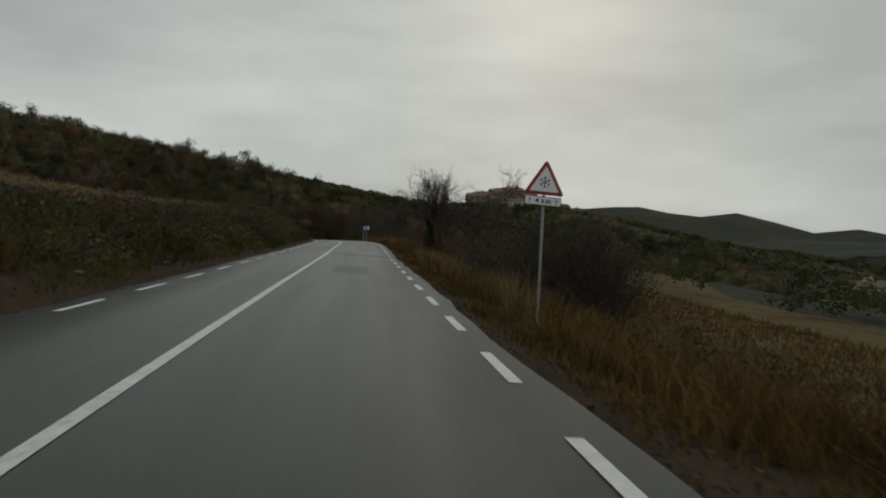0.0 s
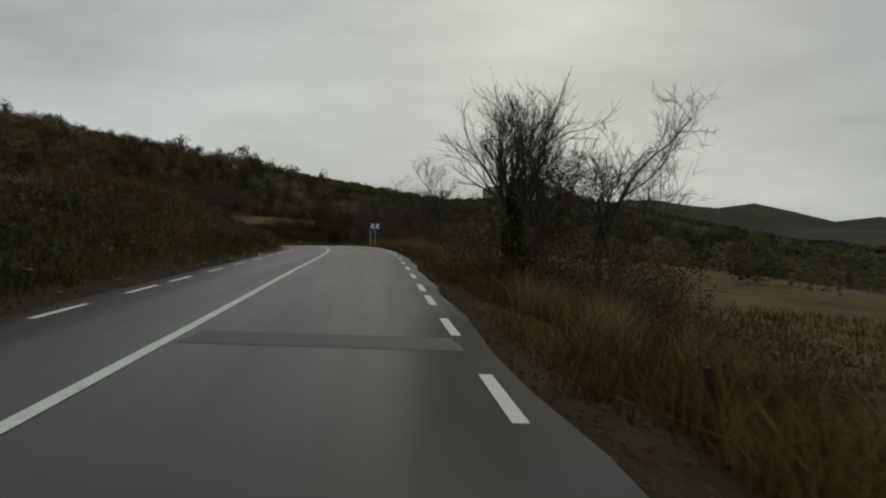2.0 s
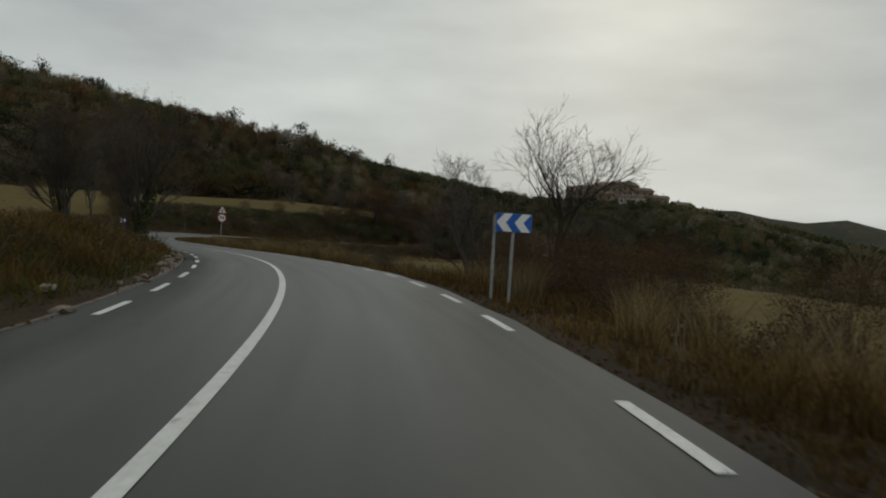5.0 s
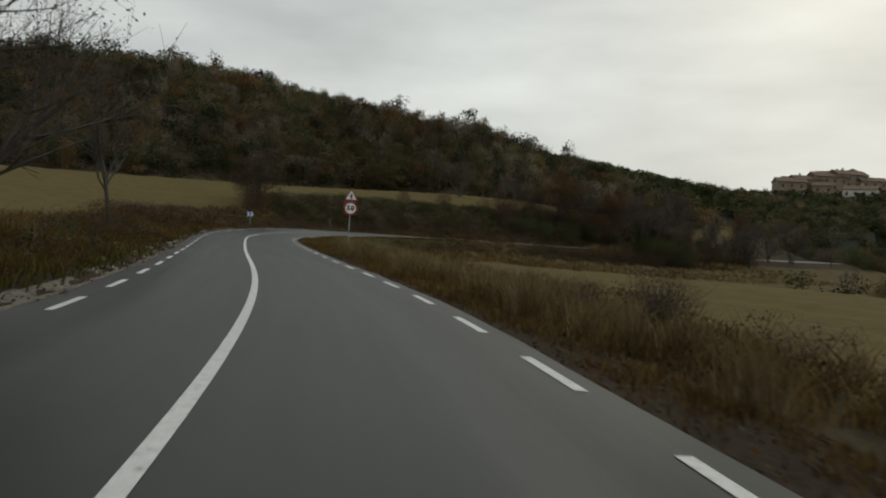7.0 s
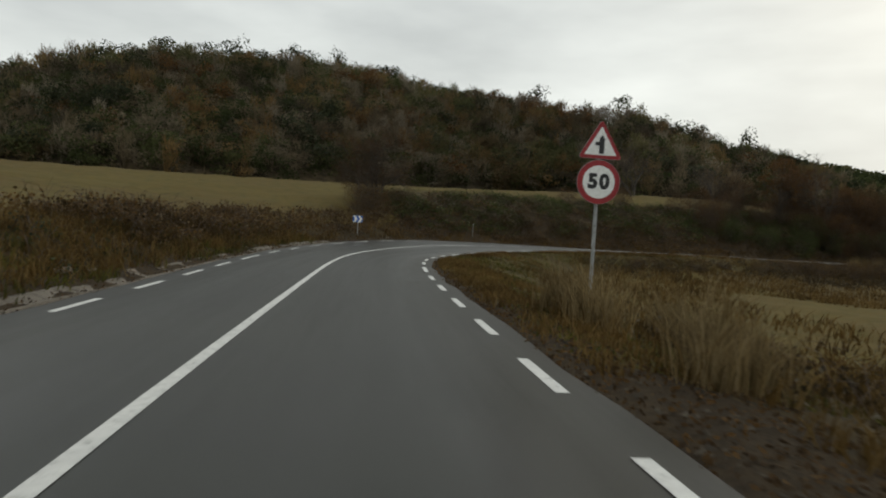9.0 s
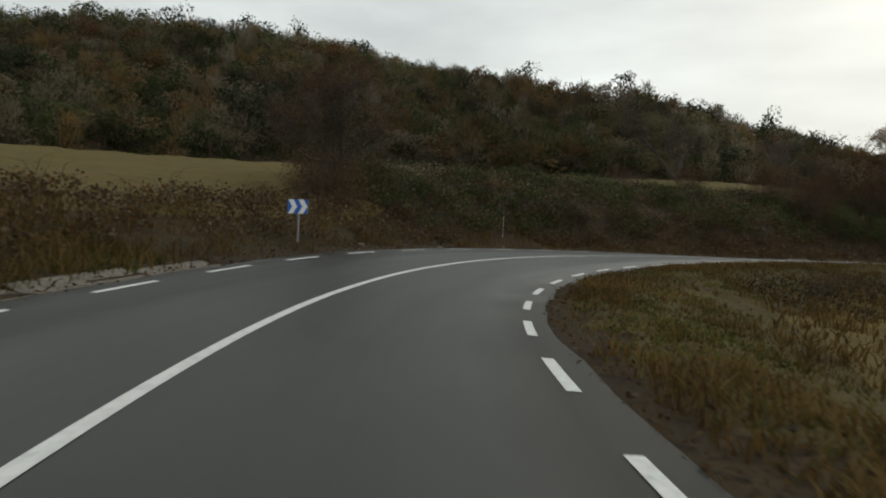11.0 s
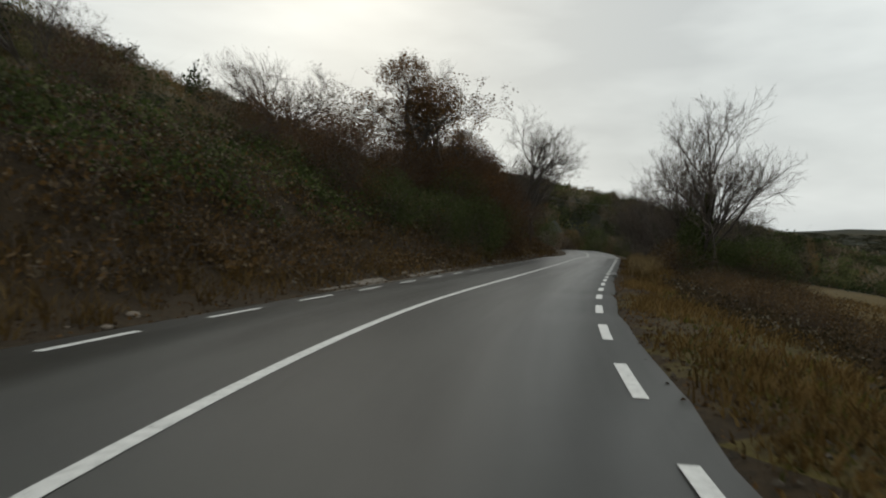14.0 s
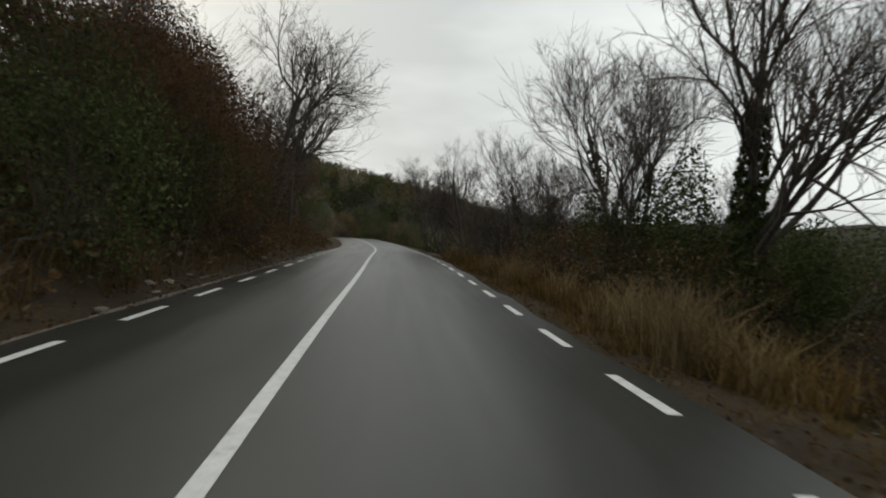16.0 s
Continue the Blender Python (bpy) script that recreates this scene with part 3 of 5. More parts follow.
def ground(x, y):
    """Height of the land, and the distance to the road's edge (negative on the road), the side and the station."""
    x, y = np.asarray(x, float), np.asarray(y, float)
    zz, dd, ss, sd = np.empty(x.shape), np.full(x.shape, 999.0), np.zeros(x.shape), np.zeros(x.shape)
    base = land_height(x, y)
    zz[:] = base
    near = np.flatnonzero((x > N_X.min() - 110) & (x < N_X.max() + 110) & (y > N_Y.min() - 110) & (y < N_Y.max() + 110))
    for c in range(0, len(near), 3000):
        k = near[c:c + 3000]
        dx, dy = x[k][:, None] - N_X, y[k][:, None] - N_Y
        u = dx * np.cos(N_TH) + dy * np.sin(N_TH)
        r = np.hypot(dx, dy)
        edge = np.where(u > 0, W_RIGHT + EDGE_R, N_L + EDGE_L)
        d = r - edge
        m = r.argmin(1)
        q = np.arange(len(k))
        rmin = r[q, m]
        w = np.exp(-(r - rmin[:, None]) / (0.10 * rmin[:, None] + 0.02))
        w[w < 1e-3] = 0
        dc = np.maximum(d, 0)
        hr = profile(RIGHT_H, RIGHT_S, N_S[None].repeat(len(k), 0), dc)
        hl = profile(LEFT_H, LEFT_S, N_S[None].repeat(len(k), 0), dc)
        h = np.where(u > 0, hr, hl) + N_Z - N_B * np.clip(u, -N_L - EDGE_L, W_RIGHT + EDGE_R)
        z = (h * w).sum(1) / w.sum(1)
        dm = d[q, m]
        b = np.clip((dm - 30) / 45, 0, 1)
        b = b * b * (3 - 2 * b)
        z = z * (1 - b) + base[k] * b
        rough = np.clip((dm - 0.6) / 4, 0, 1)
        z = z + rough * (0.10 * wave(x[k], y[k], 1.3, 7) + 0.06 * wave(x[k], y[k], 0.45, 9))
        on = np.clip(-dm / 0.25, 0, 1)
        zz[k] = z - 0.14 * on
        dd[k], ss[k], sd[k] = dm, N_S[m], np.where(u[q, m] > 0, 1, -1)
    hill = hill_height(x, y)
    hill = hill - 0.02 * np.maximum(0, 34 - dd) ** 2
    hill = np.where(dd < 3, -99, hill)
    return np.maximum(zz, hill), dd, sd, ss


def ground_at(x, y):
    return float(sheet_height(np.array([x]), np.array([y]))[0])


def stretched(lo, hi, step, far, grow):
    mid = list(np.arange(lo, hi, step))
    a, d = [], step
    p = lo
    while p > -far:
        d *= grow
        p -= d
        a.append(p)
    b, d, p = [], step, hi
    while p < far:
        b.append(p)
        d *= grow
        p += d
    return np.array(a[::-1] + mid + b)


G_X, G_Y = stretched(GX[0], GX[1], 0.7, 3500, 1.11), stretched(GY[0], GY[1], 0.7, 3500, 1.11)
G_ALL = ground(*(q.ravel() for q in np.meshgrid(G_X, G_Y)))


def sheet_height(x, y):
    """Height of the ground's mesh itself, between its corners."""
    z = G_ALL[0].reshape(len(G_Y), len(G_X))
    i = np.clip(np.searchsorted(G_X, x) - 1, 0, len(G_X) - 2)
    j = np.clip(np.searchsorted(G_Y, y) - 1, 0, len(G_Y) - 2)
    f, g = (x - G_X[i]) / (G_X[i + 1] - G_X[i]), (y - G_Y[j]) / (G_Y[j + 1] - G_Y[j])
    a, b = z[j, i] * (1 - f) + z[j, i + 1] * f, z[j + 1, i] * (1 - f) + z[j + 1, i + 1] * f
    return a * (1 - g) + b * g


def build_ground():
    gx, gy = G_X, G_Y
    X, Y = np.meshgrid(gx, gy)
    z, d, sd, ss = G_ALL
    nx, ny = len(gx), len(gy)
    i = (np.arange(ny - 1)[:, None] * nx + np.arange(nx - 1)[None]).ravel()
    f = np.stack([i, i + 1, i + nx + 1, i + nx], 1)
    me = grid_mesh("ground", np.stack([X.ravel(), Y.ravel(), z], 1), f)
    hill = (hill_height(X.ravel(), Y.ravel()) > z - 0.3) & (d > 8) & (past_edge(X.ravel(), Y.ravel()) > -1.5)
    slot = np.full(len(z), 5)
    slot[(d < 170) & (sd < 0) & (X.ravel() < 45)] = 1
    slot[(d < 36 + 8 * wave(X.ravel(), Y.ravel(), 19.0, 6)) & (sd > 0)] = 2
    slot[(d < 80) & (sd < 0) & (ss < 82)] = 2
    slot[(d < 110) & (d > 5) & (sd > 0) & (ss > 82) & (ss < 178)] = 1
    slot[(d < 5.5) & (sd < 0) & (ss < 82)] = 0
    slot[(d < 4) & (sd < 0)] = 0
    slot[(d < 5) & (sd > 0)] = 0
    slot[(d < 1.3)] = 4
    slot[(d < 8) & (sd < 0) & (ss > 162)] = 4
    slot[(d < 10) & (sd < 0) & (ss > 192)] = 4
    slot[hill] = 3
    slot[(d > 0.25) & (d < 5.0) & (sd > 0) & (ss > 122) & (ss < 192)] = 6
    for m in (M_VERGE, M_FIELD, M_BROWNFIELD, M_WOODFLOOR, M_LITTER, M_VALLEY, M_MOSS):
        me.materials.append(m)
    me.polygons.foreach_set("material_index", slot[f[:, 0]].astype(np.int32))
    me.shade_smooth()
    ob = new("ground", me)
    return tagged(ob, "rolling ground with dry verges, fallow fields and wooded slopes", "ground", kind="structure")


build_ground()


def crown(s, u):
    """How far the road's cambered surface lies over its plane."""
    w = np.where(np.asarray(u) > 0, W_RIGHT + EDGE_R, left_of(s) + EDGE_L)
    return np.interp(np.abs(u) / w, [0, 0.5, 1.0], [0.02, 0.012, 0.0])


def strip(s, u0, u1, dz, name):
    """A ribbon along the road between the offsets u0 and u1."""
    a, b = on_road(s, u0, dz + crown(s, u0)), on_road(s, u1, dz + crown(s, u1))
    v = np.empty((2 * len(s), 3))
    v[0::2], v[1::2] = a, b
    i = np.arange(len(s) - 1) * 2
    return grid_mesh(name, v, np.stack([i, i + 1, i + 3, i + 2], 1))


def build_road():
    s = np.arange(-58.0, S_END - 2, 0.5)
    rng = np.random.default_rng(4)
    wob = lambda k: np.interp(s, s[::3], rng.uniform(-k, k, len(s[::3])))
    left, right = -(left_of(s) + EDGE_L) + wob(0.05), W_RIGHT + EDGE_R + wob(0.07)
    cols = [on_road(s, left - 0.05, -0.3), on_road(s, left, 0), on_road(s, left * 0.5, 0.012), on_road(s, 0 * s, 0.02),
            on_road(s, right * 0.5, 0.012), on_road(s, right, 0), on_road(s, right + 0.05, -0.3)]
    v = np.stack(cols, 1).reshape(-1, 3)
    n = len(cols)
    i = (np.arange(len(s) - 1)[:, None] * n + np.arange(n - 1)[None]).ravel()
    quads = np.stack([i, i + 1, i + n + 1, i + n], 1)
    me = grid_mesh("road", v, quads)
    across = np.stack([left - 0.05, left, left * 0.5, 0 * s, right * 0.5, right, right + 0.05], 1)
    along = np.stack([np.repeat(s, n), across.ravel()], 1)[quads.ravel()]
    me.uv_layers.new(name="along").data.foreach_set("uv", along.ravel())
    road = link("road", me, M_ASPHALT, None, "two-lane country road of damp grey asphalt", "structure", "road")
    s = np.arange(-58.0, S_END - 4, 0.5)
    link("centre_line", strip(s, -0.062 + 0 * s, 0.062 + 0 * s, 0.005, "centre_line"), M_PAINT, road)
    return road


road = build_road()


# ---- woods on the hill and scrub ----
def rng_of(seed):
    return np.random.default_rng(seed)


def evergreen_proto(seed, h=6.0, r=2.3, leaves=230, size=0.43):
    """An evergreen oak seen from afar: a short trunk and lumps of small leaves."""
    g = rng_of(seed)
    lumps = 7
    c = np.stack([g.normal(0, r * 0.42, lumps), g.normal(0, r * 0.42, lumps), g.uniform(h * 0.35, h * 0.86, lumps)], 1)
    rad = g.uniform(0.42, 0.72, lumps) * r
    k = g.integers(0, lumps, leaves)
    d = g.normal(size=(leaves, 3))
    d /= np.linalg.norm(d, axis=1)[:, None]
    p = c[k] + d * (rad[k] * g.uniform(0.55, 1.08, leaves))[:, None] * [1, 1, 0.8]
    return leaf_quads(p, size, g, 0.0, 0.75)


def bare_proto(seed, h=6.0, r=1.9, twigs=150, thick=0.050):
    """A leafless wood tree seen from afar: stems and a haze of thin twigs."""
    g = rng_of(seed)
    stems = g.integers(2, 5)
    base = np.zeros((twigs, 3))
    way = np.zeros((twigs, 3))
    t = g.uniform(0.25, 1, twigs)
    ang = g.uniform(0, 2 * np.pi, twigs)
    out = g.uniform(0, 1, twigs) ** 0.6 * r * np.sin(np.clip(t, 0.1, 0.95) * np.pi) ** 0.5
    base[:, 0], base[:, 1], base[:, 2] = np.cos(ang) * out * 0.75, np.sin(ang) * out * 0.75, h * t * 0.86
    way[:, 0], way[:, 1], way[:, 2] = np.cos(ang) * g.uniform(0.1, 0.6, twigs), np.sin(ang) * g.uniform(0.1, 0.6, twigs), g.uniform(0.6, 1.1, twigs)
    ln = g.uniform(0.7, 1.5, twigs) * h / 6
    side = np.cross(way, g.normal(size=(twigs, 3)))
    side *= (thick * g.uniform(0.6, 1.4, twigs) / (np.linalg.norm(side, axis=1) + 1e-9))[:, None]
    tip = base + way * ln[:, None]
    v = np.stack([base - side, base + side, tip + side * 0.3, tip - side * 0.3], 1).reshape(-1, 3)
    f = np.arange(4 * twigs).reshape(-1, 4)
    more = []
    for i in range(stems):
        a = g.uniform(0, 6.28)
        top = np.array([np.cos(a) * r * 0.4, np.sin(a) * r * 0.4, h * g.uniform(0.6, 0.85)])
        more.append(tube_arrays([(0, 0, -0.4), top * 0.5 + [0.1, 0, 0], top], [0.11, 0.08, 0.03], 4))
    return joined([(v, f)] + more)


def bush_proto(seed, h=1.6, r=1.3, leaves=60, size=0.42):
    g = rng_of(seed)
    d = g.normal(size=(leaves, 3))
    d /= np.linalg.norm(d, axis=1)[:, None]
    p = d * (g.uniform(0.30, 0.95, leaves) ** 0.6)[:, None] * [r, r, h * 0.62] + [0, 0, h * 0.42]
    return leaf_quads(p, size, g, 0.0, 0.55)


def scattered(protos, places, scales, g):
    """Copies of the given shapes at many places, as one set of arrays."""
    pick = g.integers(0, len(protos), len(places))
    turn = g.uniform(0, 2 * np.pi, len(places))
    out = []
    for j, (v, f) in enumerate(protos):
        k = np.flatnonzero(pick == j)
        if not len(k):
            continue
        c, s = np.cos(turn[k])[:, None], np.sin(turn[k])[:, None]
        x = v[None, :, 0] * c - v[None, :, 1] * s
        y = v[None, :, 0] * s + v[None, :, 1] * c
        sc = scales[k]
        w = np.stack([x * sc[:, :1] + places[k, :1], y * sc[:, :1] + places[k, 1:2], v[None, :, 2] * sc[:, 1:2] + places[k, 2:3]], -1)
        ff = f[None] + (np.arange(len(k)) * len(v))[:, None, None]
        out.append((w.reshape(-1, 3), ff.reshape(-1, 4)))
    return joined(out)


def stuff(name, arrays, mat, label, category):
    ob = link(name, grid_mesh(name, *arrays), mat, None, label, "stuff", category)
    return ob


HILL_X, HILL_Y = [p[0] for p in HILL], [p[1] for p in HILL]


def hill_places(n, g, back=0.06):
    """Random places on the wooded hill, few of them behind the crest."""
    got = []
    while sum(len(q) for q in got) < n:
        x, y = g.uniform(-250, 75, 6000), g.uniform(110, 345, 6000)
        z, d, sd, ss = ground(x, y)
        keep = (hill_height(x, y) > z - 0.25) & (d > np.where(ss > 188, 9, 14)) & ((sd < 0) | (d > 70)) & (past_edge(x, y) > 0)
        front = y < np.interp(x, HILL_X, HILL_Y) + 5
        main = (x > -150) | (g.uniform(0, 1, len(x)) < 0.4)
        keep &= (front & main) | (g.uniform(0, 1, len(x)) < back)
        got.append(np.stack([x, y, sheet_height(x, y) - 0.1], 1)[keep])
    return np.concatenate(got)[:n]


g = rng_of(11)
evergreens = [evergreen_proto(20 + i, 6.0, 2.2 + 0.3 * (i % 3)) for i in range(5)]
bares = [bare_proto(40 + i) for i in range(6)]
bushes = [bush_proto(60 + i) for i in range(5)]
far_evergreens = [evergreen_proto(80 + i, 6.0, 2.6, 46, 1.15) for i in range(4)]
far_bares = [bare_proto(90 + i, 6.0, 2.3, 36, 0.16) for i in range(4)]
wood = hill_places(N_WOOD, g)
kind = g.uniform(0, 1, len(wood)) + 0.22 * wave(wood[:, 0], wood[:, 1], 17.0, 2)
def crowns(lo, hi, wide, tall):
    k = (kind >= lo) & (kind < hi)
    return wood[k], np.stack([g.uniform(*wide, k.sum()), g.uniform(*tall, k.sum())], 1)


p, sc = crowns(-9, 0.38, (0.65, 1.35), (0.45, 1.05))
stuff("holm_oak_wood", scattered(evergreens, p, sc, g), M_HOLMWOOD, "dark evergreen oaks covering a hillside", "woods")
p, sc = crowns(0.38, 0.68, (0.9, 1.5), (0.65, 1.15))
stuff("bare_wood", scattered(bares, p, sc, g), M_TWIGWOOD, "grey-brown leafless trees covering a hillside", "woods")
p, sc = crowns(0.68, 0.97, (0.6, 1.25), (0.4, 1.0))
stuff("twiggy_wood", scattered(evergreens, p, sc, g), M_TWIGWOOD, "dense brown leafless thickets on a hillside", "woods")
p, sc = crowns(0.97, 9, (0.5, 0.9), (0.5, 0.85))
stuff("brown_oak_wood", scattered(evergreens, p, sc, g), M_OAKLEAF, "oaks with withered brown leaves on a hillside", "woods")
crest = np.concatenate([np.stack([np.linspace(a[0], b[0], 9), np.linspace(a[1], b[1], 9)], 1) for a, b in zip(HILL[2:-3], HILL[3:-2])])
crest = crest[g.uniform(0, 1, len(crest)) < 0.75]
crest = crest + g.normal(0, 3.0, crest.shape)
crest = np.stack([crest[:, 0], crest[:, 1], sheet_height(crest[:, 0], crest[:, 1]) - 0.2], 1)
sc = np.stack([g.uniform(0.9, 1.5, len(crest)), g.uniform(0.85, 1.45, len(crest))], 1)
g.shuffle(crest)
third = len(crest) * 2 // 5
round_tops = [evergreen_proto(120 + i, 6.0, 2.3, 420, 0.36) for i in range(4)]
stuff("crest_oaks", scattered(round_tops, crest[:third], sc[:third] * [1.1, 1.2], g), M_HOLM, "large round evergreen oaks along the hill's crest", "trees")
stuff("crest_bare_trees", scattered(bares, crest[third:], sc[third:], g), M_TWIGWOOD, "leafless trees along the hill's crest", "trees")
big = hill_places(230, rng_of(14))
big_size = np.stack([g.uniform(0.9, 1.5, 230), g.uniform(0.75, 1.15, 230)], 1)
clump = wave(big[:, 0], big[:, 1], 12.0, 5) + g.normal(0, 0.2, 230)
stuff("tall_oaks", scattered(round_tops, big[clump > 0], big_size[clump > 0], g), M_HOLM, "tall dark evergreen oaks standing out of the wood", "trees")
stuff("tall_brown_oaks", scattered(round_tops, big[clump < -0.35], big_size[clump < -0.35], g), M_OAKLEAF, "tall oaks with withered brown leaves in the wood", "trees")
under = hill_places(N_UNDER, g)
sc = np.stack([g.uniform(0.7, 1.7, len(under)), g.uniform(0.6, 1.5, len(under))], 1)
half = len(under) // 2
stuff("hillside_scrub", scattered(bushes, under[:half], sc[:half], g), M_TWIGWOOD, "brown brambles and scrub between the trees", "scrub")
stuff("evergreen_scrub", scattered(bushes, under[half:], sc[half:], g), M_HOLMWOOD, "dark green low scrub between the trees", "scrub")


def valley_scrub(n, seed, x0, x1, y0, y1, keep):
    q = rng_of(seed)
    x, y = q.uniform(x0, x1, n), q.uniform(y0, y1, n)
    z, d, sd, ss = ground(x, y)
    k = keep(x, y, z, d, sd, ss)
    return np.stack([x, y, sheet_height(x, y) - np.where(d > 105, 1.9, 0.2)], 1)[k], q


def valley_set(name, label, protos, mat, n, seed, box4, keep, wide, tall):
    p, q = valley_scrub(n, seed, *box4, keep)
    stuff(name, scattered(protos, p, np.stack([q.uniform(*wide, len(p)), q.uniform(*tall, len(p))], 1), q), mat, label, "woods")


valley_set("valley_woods", "dark evergreen trees across the valley", far_evergreens, M_HOLMWOOD, 3600, 5, (50, 350, 20, 440),
           lambda x, y, z, d, sd, ss: (d > 105) & (wave(x, y, 31.0, 4) > -0.25), (0.9, 1.7), (0.5, 1.0))
valley_set("valley_bare_woods", "brown leafless trees across the valley", far_bares, M_TWIGWOOD, 2600, 6, (50, 350, 20, 440),
           lambda x, y, z, d, sd, ss: (d > 105) & (wave(x, y, 27.0, 8) > -0.2), (0.9, 1.7), (0.5, 1.0))
valley_set("hedge_trees", "evergreen hedges and thickets below the road", evergreens, M_HOLMWOOD, 1300, 7, (22, 150, 0, 300),
           lambda x, y, z, d, sd, ss: (d > 26) & (d < 110) & (sd > 0) & (wave(x, y, 17.0, 4) > 0.15), (0.5, 1.0), (0.35, 0.7))
valley_set("hedge_thickets", "brown leafless thickets below the road", bares, M_TWIGWOOD, 900, 8, (22, 150, 0, 300),
           lambda x, y, z, d, sd, ss: (d > 30) & (d < 110) & (sd > 0) & (wave(x, y, 14.0, 8) > 0.1), (0.6, 1.2), (0.35, 0.7))
mid_evergreens = [evergreen_proto(130 + i, 6.0, 2.4, 110, 0.66) for i in range(4)]
valley_set("slope_woods", "dark evergreen trees on the slope beyond the bend", mid_evergreens, M_HOLMWOOD, 1300, 17, (50, 180, 225, 400),
           lambda x, y, z, d, sd, ss: (d > 12) & (d < 108) & (ss > 280), (0.7, 1.3), (0.45, 0.9))
valley_set("slope_thickets", "brown leafless trees on the slope beyond the bend", bares, M_TWIGWOOD, 1000, 18, (50, 180, 225, 400),
           lambda x, y, z, d, sd, ss: (d > 12) & (d < 108) & (ss > 280), (0.8, 1.4), (0.5, 0.95))
valley_set("far_woodland", "dark woods over the far slopes", far_evergreens, M_FARWOOD, 3600, 10, (150, 1100, -350, 900),
           lambda x, y, z, d, sd, ss: (np.hypot(x - 20, y - 180) > 330) & (wave(x, y, 70.0, 4) > -0.6), (2.4, 5.0), (0.6, 1.2))
valley_set("ridge_woods", "woods along the farther ridge", far_evergreens, M_HOLMWOOD, 1500, 9, (-90, 100, 300, 400),
           lambda x, y, z, d, sd, ss: y < 392, (0.8, 1.4), (0.5, 0.85))


# ---- verge growth ----
def verge(n, seed, s0, s1, side, d0, d1):
    """Places on the verge between two stations and two distances from the asphalt's edge."""
    q = rng_of(seed)
    s, d = q.uniform(s0, s1, n), q.uniform(d0, d1, n)
    u = W_RIGHT + EDGE_R + d if side > 0 else -(left_of(s) + EDGE_L + d)
    xy = on_road(s, u)
    z, dd, _, _ = ground(xy[:, 0], xy[:, 1])
    k = dd > d0 * 0.8
    return np.stack([xy[:, 0], xy[:, 1], z], 1)[k], s[k], q


def tufts(base, per, spread, height, q, lean=0.35, width=0.010):
    k = np.repeat(np.arange(len(base)), per)
    off = q.normal(0, spread, (len(k), 3)) * [1, 1, 0]
    hh = np.broadcast_to(height, len(base))[k]
    return blades(base[k] + off - [0, 0, 0.03], hh, q, lean, width)


def patchy(p, size, seed, level, q):
    return p[(wave(p[:, 0], p[:, 1], size, seed) + q.normal(0, 0.25, len(p))) > level]


pieces = []
for n, seed, s0, s1, d0, d1, h, lev in ((4600, 1, 0, 62, 1.0, 5.5, 0.50, -0.1), (3400, 2, 58, 128, 1.3, 5.0, 0.40, 0.05), (2600, 3, 118, 185, 1.3, 6.0, 0.17, 0.05),
                                        (1500, 4, 166, 204, 0.9, 5.5, 0.20, 0.0), (1800, 6, 204, 240, 0.9, 5.0, 0.5, -0.3),
                                        (3600, 7, 0, 128, 0.45, 1.6, 0.15, -0.2), (3000, 8, 122, 235, 0.30, 1.4, 0.14, -0.3)):
    p, s, q = verge(n, seed, s0, s1, 1, d0, d1)
    p = patchy(p, 2.2, seed, lev, q)
    pieces.append(tufts(p, 10, 0.10, h * q.uniform(0.6, 1.5, len(p)), q, 0.4, 0.010))
stuff("dry_verge_grass", joined(pieces), M_GRASS, "tall dry straw-brown grass along the road", "grass")
pieces = []
for n, seed, s0, s1, d0, d1, h, lev in ((4200, 11, 0, 66, 0.8, 4.6, 0.34, 0.25), (2200, 14, 50, 70, 0.9, 5.5, 0.42, -0.3), (4200, 12, 60, 150, 0.6, 4.5, 0.32, -0.8), (3000, 13, 128, 250, 0.4, 4.6, 0.35, -0.4)):
    p, s, q = verge(n, seed, s0, s1, -1, d0, d1)
    p = patchy(p, 1.8, seed, lev, q)
    pieces.append(tufts(p, 8, 0.10, h * q.uniform(0.6, 1.4, len(p)), q, 0.45, 0.010))
stuff("dry_bank_grass", joined(pieces), M_GRASS, "dry brown grass on the cut bank", "grass")
pieces = []
for n, seed, s0, s1, side, d0, d1, h, lev in ((7000, 21, 0, 62, -1, 0.3, 4.6, 0.22, -0.6), (5200, 22, 62, 150, -1, 0.4, 3.0, 0.18, -0.2), (5600, 23, 122, 185, 1, 0.5, 4.2, 0.08, -0.2),
                                              (1300, 24, 0, 60, 1, 3.0, 9.0, 0.2, 0.3), (900, 25, 170, 235, 1, 1.0, 5.0, 0.15, 0.2)):
    p, s, q = verge(n, seed, s0, s1, side, d0, d1)
    p = patchy(p, 2.6, seed + 1, lev, q)
    pieces.append(tufts(p, 6, 0.12, h * q.uniform(0.6, 1.4, len(p)), q, 0.55, 0.013))
stuff("green_verge_grass", joined(pieces), M_GREENGRASS, "short olive-green grass and moss on the verges", "grass")


def leaf_carpet(n, seed, s0, s1, side, d0, d1, size, lift):
    p, s, q = verge(n, seed, s0, s1, side, d0, d1)
    p = p + np.stack([0 * s, 0 * s, q.uniform(0.01, 1.0, len(p)) ** 2 * lift], 1)
    return leaf_quads(p, size, q, 0.4, 0.6)


